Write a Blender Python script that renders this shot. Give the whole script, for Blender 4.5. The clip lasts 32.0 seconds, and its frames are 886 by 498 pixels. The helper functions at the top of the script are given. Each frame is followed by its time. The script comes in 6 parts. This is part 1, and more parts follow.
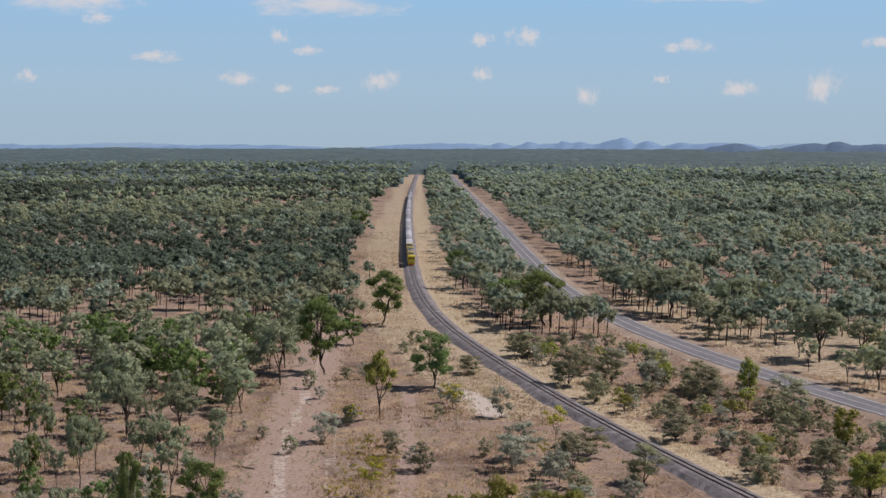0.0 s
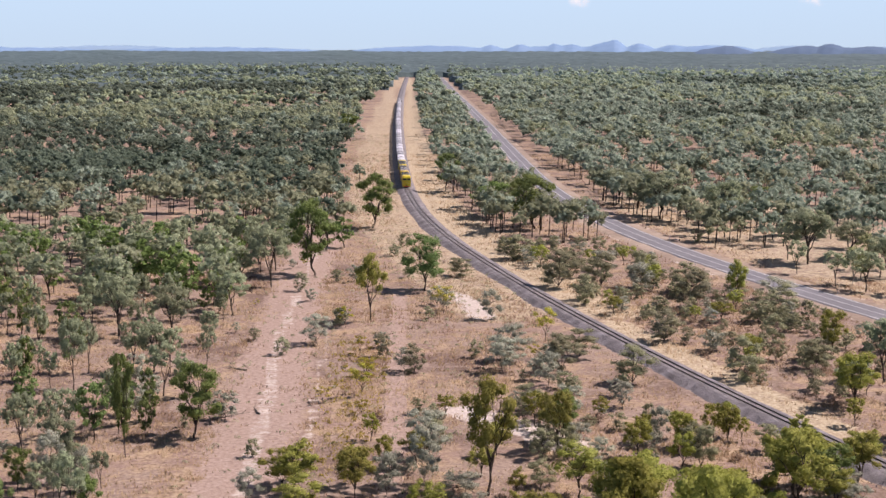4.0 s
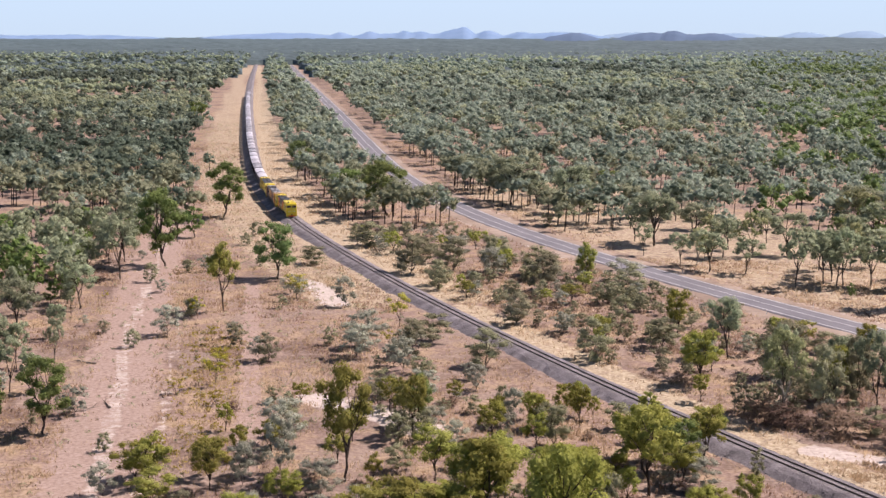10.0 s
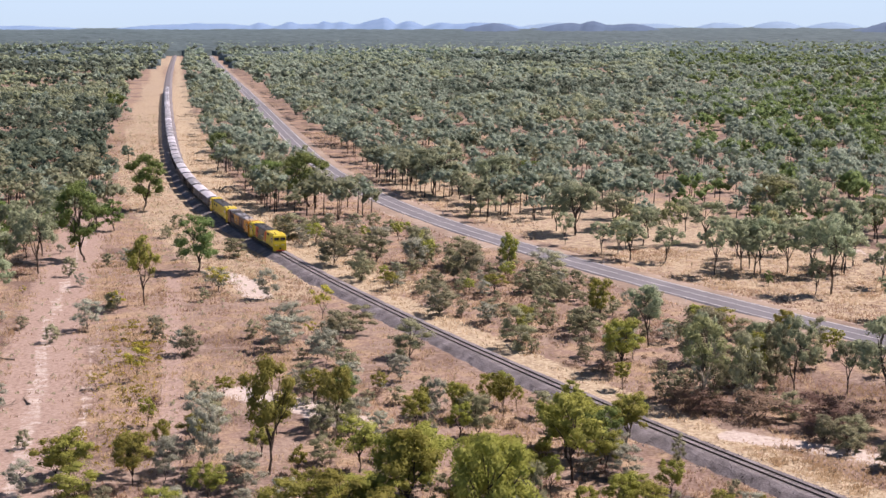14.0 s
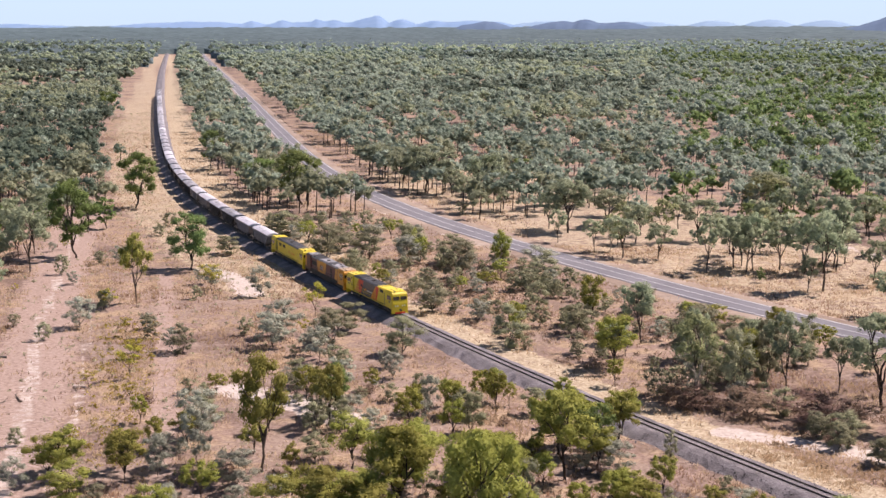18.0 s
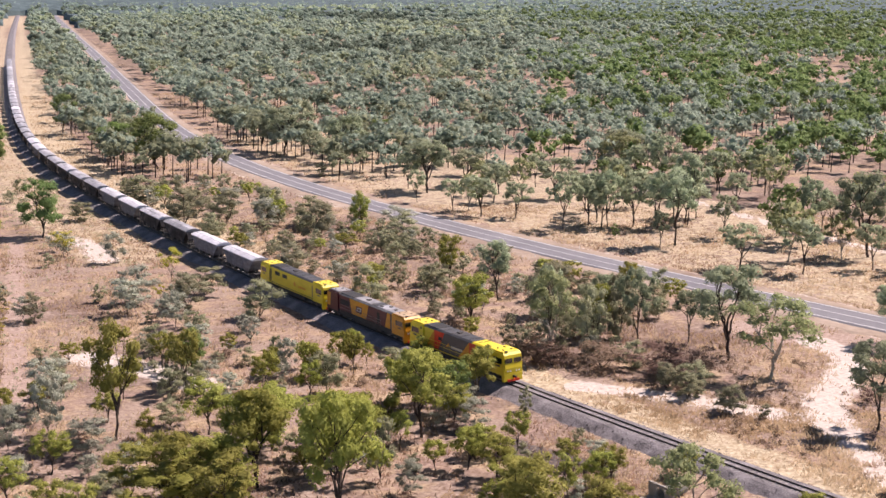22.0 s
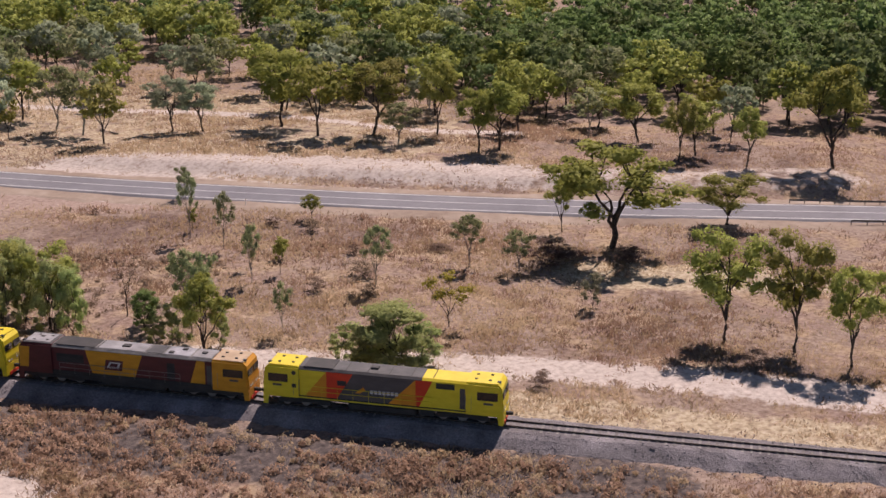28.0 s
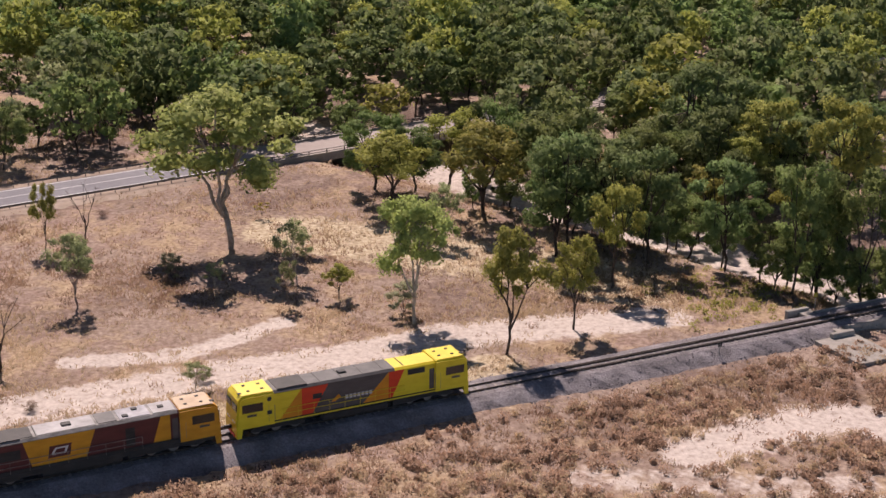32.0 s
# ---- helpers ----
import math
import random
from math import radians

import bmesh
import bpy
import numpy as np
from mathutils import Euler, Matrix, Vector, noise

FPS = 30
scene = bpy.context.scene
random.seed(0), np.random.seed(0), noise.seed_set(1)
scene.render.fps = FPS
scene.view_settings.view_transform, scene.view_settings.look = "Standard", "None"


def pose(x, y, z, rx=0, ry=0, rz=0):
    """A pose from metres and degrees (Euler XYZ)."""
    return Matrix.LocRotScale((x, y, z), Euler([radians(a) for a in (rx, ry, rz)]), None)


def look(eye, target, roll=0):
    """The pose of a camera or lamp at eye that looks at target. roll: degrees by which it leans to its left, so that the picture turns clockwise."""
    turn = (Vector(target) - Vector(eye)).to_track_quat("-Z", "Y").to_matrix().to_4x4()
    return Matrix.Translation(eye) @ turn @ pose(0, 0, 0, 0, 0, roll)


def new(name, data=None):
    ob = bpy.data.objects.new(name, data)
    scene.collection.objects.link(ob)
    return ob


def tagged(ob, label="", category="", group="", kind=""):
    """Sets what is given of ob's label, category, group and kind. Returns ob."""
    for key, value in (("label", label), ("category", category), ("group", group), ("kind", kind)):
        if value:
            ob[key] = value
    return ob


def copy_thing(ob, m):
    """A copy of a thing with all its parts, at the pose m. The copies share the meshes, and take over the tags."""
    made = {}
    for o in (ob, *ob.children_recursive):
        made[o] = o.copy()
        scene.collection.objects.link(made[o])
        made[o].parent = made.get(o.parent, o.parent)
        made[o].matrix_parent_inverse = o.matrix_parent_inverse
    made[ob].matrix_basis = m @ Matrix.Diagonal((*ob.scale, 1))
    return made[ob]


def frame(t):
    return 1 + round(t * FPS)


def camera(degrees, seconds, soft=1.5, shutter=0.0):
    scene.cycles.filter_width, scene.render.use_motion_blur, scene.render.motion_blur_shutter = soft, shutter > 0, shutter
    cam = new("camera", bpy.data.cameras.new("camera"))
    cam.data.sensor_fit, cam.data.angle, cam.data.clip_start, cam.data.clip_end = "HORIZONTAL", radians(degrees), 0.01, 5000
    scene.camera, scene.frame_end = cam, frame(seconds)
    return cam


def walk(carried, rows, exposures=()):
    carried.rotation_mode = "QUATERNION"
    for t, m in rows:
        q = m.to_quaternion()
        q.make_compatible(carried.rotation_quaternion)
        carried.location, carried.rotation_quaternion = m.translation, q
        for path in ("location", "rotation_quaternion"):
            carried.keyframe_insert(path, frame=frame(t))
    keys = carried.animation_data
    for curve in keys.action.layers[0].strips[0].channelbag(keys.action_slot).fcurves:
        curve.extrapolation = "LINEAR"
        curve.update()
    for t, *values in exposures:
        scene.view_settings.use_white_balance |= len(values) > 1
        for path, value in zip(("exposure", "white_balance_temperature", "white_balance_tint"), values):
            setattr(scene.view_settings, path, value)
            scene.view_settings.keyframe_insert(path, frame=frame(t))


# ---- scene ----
# ---------------------------------------------------------------- camera
# rows: seconds, x, y, z, heading (clockwise from north), tilt, roll
PATH = [
    (0, 0.00, 0.00, 49.50, -0.00, -4.47, 0.07),
    (0.5, 0.01, -0.03, 49.46, -0.02, -5.03, 0.01),
    (1, 0.01, -0.06, 49.42, -0.03, -5.61, 0.02),
    (1.5, 0.02, -0.10, 49.39, -0.05, -6.16, 0.05),
    (2, 0.02, -0.12, 49.38, -0.07, -6.69, 0.04),
    (2.5, 0.02, -0.14, 49.37, -0.07, -7.21, 0.04),
    (3, 0.01, -0.16, 49.38, -0.10, -7.71, 0.06),
    (3.5, 0.01, -0.19, 49.38, 0.10, -8.15, 0.01),
    (4, 0.00, -0.21, 49.35, 0.41, -8.49, 0.06),
    (4.5, -0.00, -0.23, 49.34, 0.74, -8.78, 0.08),
    (6.5, -0.05, -0.27, 49.35, 0.73, -8.85, 0.01),
    (7, -0.04, -0.27, 49.35, 0.71, -8.85, 0.00),
    (7.5, 0.01, -0.27, 49.35, 0.84, -8.85, -0.00),
    (8, 0.05, -0.28, 49.34, 1.46, -8.85, 0.02),
    (8.5, 0.08, -0.30, 49.33, 3.68, -8.85, -0.01),
    (9, 0.09, -0.34, 49.30, 4.88, -8.86, -0.00),
    (9.5, 0.11, -0.41, 49.25, 5.65, -8.90, -0.01),
    (10, 0.11, -0.49, 49.22, 6.60, -9.01, -0.01),
    (10.5, 0.12, -0.56, 49.22, 7.57, -9.11, 0.03),
    (11, 0.13, -0.63, 49.23, 8.57, -9.20, 0.01),
    (11.5, 0.13, -0.69, 49.25, 9.41, -9.28, 0.01),
    (12, 0.11, -0.71, 49.27, 9.90, -9.35, 0.04),
    (12.5, 0.09, -0.71, 49.28, 9.91, -9.38, 0.01),
    (13, 0.09, -0.70, 49.28, 9.89, -9.38, 0.04),
    (13.5, 0.08, -0.69, 49.30, 9.89, -9.40, 0.00),
    (14, 0.07, -0.69, 49.30, 9.87, -9.40, -0.01),
    (14.5, 0.09, -0.69, 49.31, 9.85, -9.41, -0.02),
    (16.5, 0.08, -0.70, 49.26, 9.84, -9.43, -0.05),
    (17, 0.08, -0.70, 49.23, 9.83, -9.44, -0.01),
    (17.5, 0.09, -0.72, 49.20, 9.82, -9.45, -0.01),
    (18, 0.12, -0.76, 49.14, 10.17, -9.47, -0.01),
    (18.5, 0.13, -0.81, 49.05, 10.55, -9.53, -0.05),
    (19, 0.14, -0.87, 48.95, 10.90, -9.59, -0.02),
    (19.5, 0.14, -0.93, 48.87, 11.42, -9.68, -0.06),
    (20, 0.16, -1.00, 48.84, 12.01, -9.79, -0.06),
    (20.5, 0.20, -1.03, 48.88, 12.70, -10.06, -0.06),
    (21, 0.34, -1.05, 48.97, 13.45, -10.40, -0.08),
    (21.5, 0.73, -1.13, 49.07, 14.39, -10.75, -0.15),
    (22, 1.44, -1.34, 49.18, 15.85, -11.11, -0.14),
    (22.5, 2.41, -1.71, 49.28, 17.44, -11.44, -0.09),
    (23, 3.37, -2.19, 49.38, 19.59, -11.80, 0.01),
    (23.5, 4.08, -2.69, 49.47, 22.04, -12.30, 0.06),
    (24, 4.47, -3.12, 49.53, 24.53, -12.90, 0.09),
    (24.5, 4.58, -3.48, 49.57, 26.96, -13.50, 0.10),
    (26.5, 4.32, -4.82, 49.78, 40.95, -15.94, 0.22),
    (27, 4.26, -5.10, 49.82, 44.56, -16.50, 0.26),
    (27.5, 4.18, -5.33, 49.84, 49.43, -17.07, 0.32),
    (28, 4.10, -5.51, 49.86, 54.58, -17.65, 0.43),
    (28.5, 4.11, -5.69, 49.87, 58.08, -18.16, 0.45),
    (29, 4.30, -5.86, 49.93, 63.92, -18.30, 0.58),
    (29.5, 4.77, -5.92, 50.03, 70.45, -18.31, 0.72),
    (30, 5.60, -5.84, 50.21, 76.73, -18.41, 0.82),
    (30.5, 6.83, -5.65, 50.45, 81.83, -18.57, 0.84),
    (31, 8.45, -5.39, 50.73, 85.52, -18.71, 0.82),
    (31.5, 10.27, -5.09, 51.02, 89.09, -18.75, 0.82),
    (32, 12.18, -4.76, 51.31, 94.08, -18.74, 0.95),
]


def aim(x, y, z, heading, tilt, roll):
    a, b = radians(heading), radians(tilt)
    d = Vector((math.sin(a) * math.cos(b), math.cos(a) * math.cos(b), math.sin(b)))
    return look((x, y, z), Vector((x, y, z)) + d, roll)


cam = camera(35.81, 32.0, soft=1.5, shutter=0.0)
EXPOSURE = [(0.0, -0.27, 6700, 18), (2.0, 0.06, 6750, 23), (4.5, 0.35, 6900, 27), (17.0, 0.48, 6950, 28), (22.0, 0.66, 7000, 27), (24.5, 0.66, 7050, 27), (28.0, 0.05, 7100, 29), (30.0, 0.06, 7200, 29), (32.0, 0.22, 7250, 28)]
walk(cam, [(r[0], aim(*r[1:])) for r in PATH], exposures=EXPOSURE)

# ---------------------------------------------------------------- daylight
SUN_HEADING, SUN_HEIGHT = 78.0, 51.0
world = bpy.data.worlds.new("sky")
scene.world = world
world.use_nodes = True
wn = world.node_tree.nodes
sky = wn.new("ShaderNodeTexSky")
sky.sky_type, sky.sun_disc = "NISHITA", False
sky.sun_elevation, sky.sun_rotation = radians(SUN_HEIGHT), radians(SUN_HEADING)
sky.altitude, sky.air_density, sky.dust_density, sky.ozone_density = 0, 0.9, 0.3, 1.5
wn["Background"].inputs["Strength"].default_value = 0.05
world.node_tree.links.new(sky.outputs[0], wn["Background"].inputs["Color"])
sun = new("sun", bpy.data.lights.new("sun", "SUN"))
sun.data.energy, sun.data.angle, sun.data.color = 5.0, radians(0.53), (1.0, 0.95, 0.88)
sa, sb = radians(SUN_HEADING), radians(SUN_HEIGHT)
sun.matrix_world = look((400 * math.sin(sa) * math.cos(sb), 400 * math.cos(sa) * math.cos(sb), 400 * math.sin(sb)), (0, 0, 0))

# ---------------------------------------------------------------- materials


def material(name, colors, scale=1.0, rough=0.85, bump=0.0, bump_scale=None, metal=0.0, per_object=0.0, per_island=0.0, detail=4.0, coarse=0.0, subsurface=0.0, spec=0.3, stretch=None, gaps=0.0):
    """Noise between the given colours, in world metres, with a second coarser noise over it, and fine relief."""
    m = bpy.data.materials.new(name)
    m.use_nodes = True
    nt = m.node_tree
    b = nt.nodes["Principled BSDF"]
    b.inputs["Roughness"].default_value, b.inputs["Metallic"].default_value = rough, metal
    b.inputs["Specular IOR Level"].default_value = spec
    co = nt.nodes.new("ShaderNodeNewGeometry").outputs["Position"] if stretch is None else nt.nodes.new("ShaderNodeTexCoord").outputs["Object"]
    if stretch is not None:
        mp = nt.nodes.new("ShaderNodeMapping")
        mp.inputs["Scale"].default_value = stretch
        nt.links.new(co, mp.inputs["Vector"])
        co = mp.outputs[0]
    n = nt.nodes.new("ShaderNodeTexNoise")
    n.inputs["Scale"].default_value, n.inputs["Detail"].default_value, n.inputs["Roughness"].default_value = scale, detail, 0.62
    nt.links.new(co, n.inputs["Vector"])
    ramp = nt.nodes.new("ShaderNodeValToRGB")
    els = ramp.color_ramp.elements
    while len(els) < len(colors):
        els.new(0.5)
    for i, c in enumerate(colors):
        els[i].position = 0.32 + 0.36 * i / max(1, len(colors) - 1)
        els[i].color = (*c, 1)
    fac = n.outputs["Fac"]
    if coarse:
        n2 = nt.nodes.new("ShaderNodeTexNoise")
        n2.inputs["Scale"].default_value, n2.inputs["Detail"].default_value = coarse, 3.0
        nt.links.new(co, n2.inputs["Vector"])
        mx = nt.nodes.new("ShaderNodeMix")
        mx.inputs[0].default_value = 0.55
        nt.links.new(fac, mx.inputs[2])
        nt.links.new(n2.outputs["Fac"], mx.inputs[3])
        fac = mx.outputs[0]
    nt.links.new(fac, ramp.inputs["Fac"])
    col = ramp.outputs["Color"]
    if per_object or per_island:
        hsv = nt.nodes.new("ShaderNodeHueSaturation")
        nt.links.new(col, hsv.inputs["Color"])
        src = None
        for on, out in ((per_object, nt.nodes.new("ShaderNodeObjectInfo").outputs["Random"]), (per_island, nt.nodes.new("ShaderNodeNewGeometry").outputs["Random Per Island"])):
            if not on:
                continue
            mr = nt.nodes.new("ShaderNodeMapRange")
            mr.inputs[3].default_value, mr.inputs[4].default_value = 1 - on, 1 + on
            nt.links.new(out, mr.inputs[0])
            if src is None:
                src = mr.outputs[0]
            else:
                mu = nt.nodes.new("ShaderNodeMath")
                mu.operation = "MULTIPLY"
                nt.links.new(src, mu.inputs[0]), nt.links.new(mr.outputs[0], mu.inputs[1])
                src = mu.outputs[0]
        nt.links.new(src, hsv.inputs["Value"])
        if per_object:
            mh = nt.nodes.new("ShaderNodeMapRange")
            mh.inputs[3].default_value, mh.inputs[4].default_value = 0.48, 0.52
            nt.links.new(nt.nodes.new("ShaderNodeObjectInfo").outputs["Random"], mh.inputs[0])
            nt.links.new(mh.outputs[0], hsv.inputs["Hue"])
        col = hsv.outputs["Color"]
    nt.links.new(col, b.inputs["Base Color"])
    if bump:
        bn = nt.nodes.new("ShaderNodeTexNoise")
        bn.inputs["Scale"].default_value, bn.inputs["Detail"].default_value = bump_scale or scale * 4, 5.0
        nt.links.new(co, bn.inputs["Vector"])
        bu = nt.nodes.new("ShaderNodeBump")
        bu.inputs["Strength"].default_value, bu.inputs["Distance"].default_value = bump, 0.1
        nt.links.new(bn.outputs["Fac"], bu.inputs["Height"])
        nt.links.new(bu.outputs["Normal"], b.inputs["Normal"])
    if subsurface:
        tr = nt.nodes.new("ShaderNodeBsdfTranslucent")
        nt.links.new(col, tr.inputs["Color"])
        ms = nt.nodes.new("ShaderNodeMixShader")
        ms.inputs[0].default_value = subsurface
        nt.links.new(b.outputs[0], ms.inputs[1]), nt.links.new(tr.outputs[0], ms.inputs[2])
        gap = nt.nodes.new("ShaderNodeBsdfTransparent")
        mg = nt.nodes.new("ShaderNodeMixShader")
        mg.inputs[0].default_value = gaps
        nt.links.new(ms.outputs[0], mg.inputs[1]), nt.links.new(gap.outputs[0], mg.inputs[2])
        nt.links.new((mg if gaps else ms).outputs[0], nt.nodes["Material Output"].inputs["Surface"])
    return m


def leafy(name, a, b, c):
    return material(name, [a, b, c], scale=0.9, rough=0.7, per_object=0.2, per_island=0.14, coarse=0.05, subsurface=0.46, spec=0.15)


M = {
    "pinksoil": material("pink_bare_soil", [(0.20, 0.145, 0.112), (0.31, 0.245, 0.195), (0.41, 0.34, 0.28)], scale=0.6, rough=0.95, bump=0.5, bump_scale=3, detail=9, coarse=0.08),
    "ballast": material("grey_ballast", [(0.080, 0.073, 0.078), (0.185, 0.172, 0.183), (0.325, 0.305, 0.322)], scale=5, rough=0.9, bump=1.0, bump_scale=9, detail=6, coarse=0.4),
    "asphalt": material("worn_asphalt", [(0.135, 0.135, 0.152), (0.172, 0.172, 0.192), (0.21, 0.21, 0.228)], scale=1.5, rough=0.8, bump=0.2, bump_scale=20, coarse=0.12),
    "deckseal": material("pinkish_seal", [(0.27, 0.235, 0.22), (0.36, 0.315, 0.29)], scale=1.2, rough=0.85, bump=0.15, coarse=0.1),
    "paint": material("road_paint", [(0.58, 0.58, 0.57), (0.74, 0.74, 0.73)], scale=4, rough=0.7),
    "concrete": material("concrete", [(0.244, 0.229, 0.207), (0.333, 0.311, 0.281)], scale=1.5, rough=0.9, bump=0.2),
    "sleeper": material("weathered_sleeper", [(0.15, 0.135, 0.13), (0.29, 0.27, 0.26)], scale=3, rough=0.9, per_object=0.25),
    "rail": material("rail_steel", [(0.05, 0.04, 0.035), (0.10, 0.085, 0.075)], scale=6, rough=0.45, metal=0.6),
    "grass": material("dry_grass", [(0.29, 0.195, 0.122), (0.45, 0.325, 0.20), (0.61, 0.48, 0.32), (0.37, 0.245, 0.152)], scale=0.14, rough=0.9, per_island=0.06, subsurface=0.5, coarse=0.04, gaps=0.35),
    "browngrass": material("reddish_dry_grass", [(0.19, 0.112, 0.08), (0.29, 0.18, 0.125), (0.39, 0.26, 0.18), (0.22, 0.14, 0.105)], scale=0.2, rough=0.9, per_island=0.08, subsurface=0.5, coarse=0.06, gaps=0.35),
    "leaf_k": leafy("dark_blue_green_leaves", (0.099, 0.138, 0.096), (0.144, 0.191, 0.138), (0.198, 0.253, 0.185)),
    # leaf_f: far trees only, grey-green blued to carry the distance haze
    "leaf_f": leafy("haze_tinted_leaves", (0.217, 0.276, 0.213), (0.293, 0.365, 0.281), (0.395, 0.465, 0.370)),
    "bark": material("dark_bark", [(0.035, 0.025, 0.02), (0.10, 0.075, 0.06)], scale=3, rough=0.95, bump=0.8, per_object=0.3),
    "palebark": material("pale_bark", [(0.22, 0.17, 0.13), (0.42, 0.36, 0.30)], scale=2, rough=0.9, bump=0.5, per_object=0.2),
    "leaf_e": leafy("grey_green_leaves", (0.227, 0.263, 0.165), (0.317, 0.362, 0.230), (0.420, 0.467, 0.314)),
    "leaf_d": leafy("dark_green_leaves", (0.121, 0.168, 0.052), (0.181, 0.240, 0.077), (0.260, 0.328, 0.116)),
    "leaf_g": leafy("fresh_green_leaves", (0.248, 0.258, 0.052), (0.324, 0.330, 0.081), (0.410, 0.412, 0.123)),
    "leaf_p": leafy("pale_green_leaves", (0.22, 0.25, 0.11), (0.30, 0.33, 0.16), (0.38, 0.41, 0.22)),
    "leaf_b": leafy("olive_shrub_leaves", (0.239, 0.243, 0.143), (0.323, 0.323, 0.200), (0.407, 0.407, 0.272)),
    "leaf_s": leafy("silver_shrub_leaves", (0.276, 0.294, 0.228), (0.396, 0.414, 0.330), (0.504, 0.522, 0.432)),
    "leaf_y": leafy("yellowish_leaves", (0.297, 0.263, 0.039), (0.405, 0.365, 0.065), (0.513, 0.459, 0.117)),
    "leaf_r": leafy("brown_scrub", (0.17, 0.11, 0.082), (0.24, 0.165, 0.125), (0.32, 0.23, 0.175)),
    "leaf_t": leafy("tan_scrub", (0.305, 0.204, 0.136), (0.439, 0.306, 0.206), (0.586, 0.420, 0.295)),
    "leaf_w": leafy("willowy_leaves", (0.270, 0.319, 0.111), (0.371, 0.423, 0.163), (0.479, 0.527, 0.234)),
    "leaf_o": leafy("olive_leaves", (0.124, 0.174, 0.058), (0.171, 0.232, 0.085), (0.227, 0.300, 0.121)),
    "leaf_q": leafy("pale_gum_leaves", (0.290, 0.359, 0.103), (0.386, 0.460, 0.152), (0.497, 0.575, 0.220)),
    # distance haze is mixed into the canopy's bluish base colour
    "farwood": material("hazy_canopy", [(0.042, 0.068, 0.071), (0.066, 0.098, 0.102), (0.10, 0.138, 0.142)], scale=0.10, rough=0.9, bump=1.0, bump_scale=0.25, coarse=0.012, detail=9),
    # hill ranges: the blue of the air is painted into their base colours
    "palehill": material("hazy_pale_hill", [(0.20, 0.285, 0.385), (0.225, 0.315, 0.415)], scale=0.01, rough=1.0, spec=0.0),
    "hill": material("hazy_wooded_hill", [(0.066, 0.108, 0.175), (0.084, 0.13, 0.205)], scale=0.02, rough=1.0, detail=6),
    "bluehill": material("hazy_blue_hill", [(0.165, 0.255, 0.38), (0.19, 0.28, 0.41)], scale=0.01, rough=1.0, spec=0.0),
}


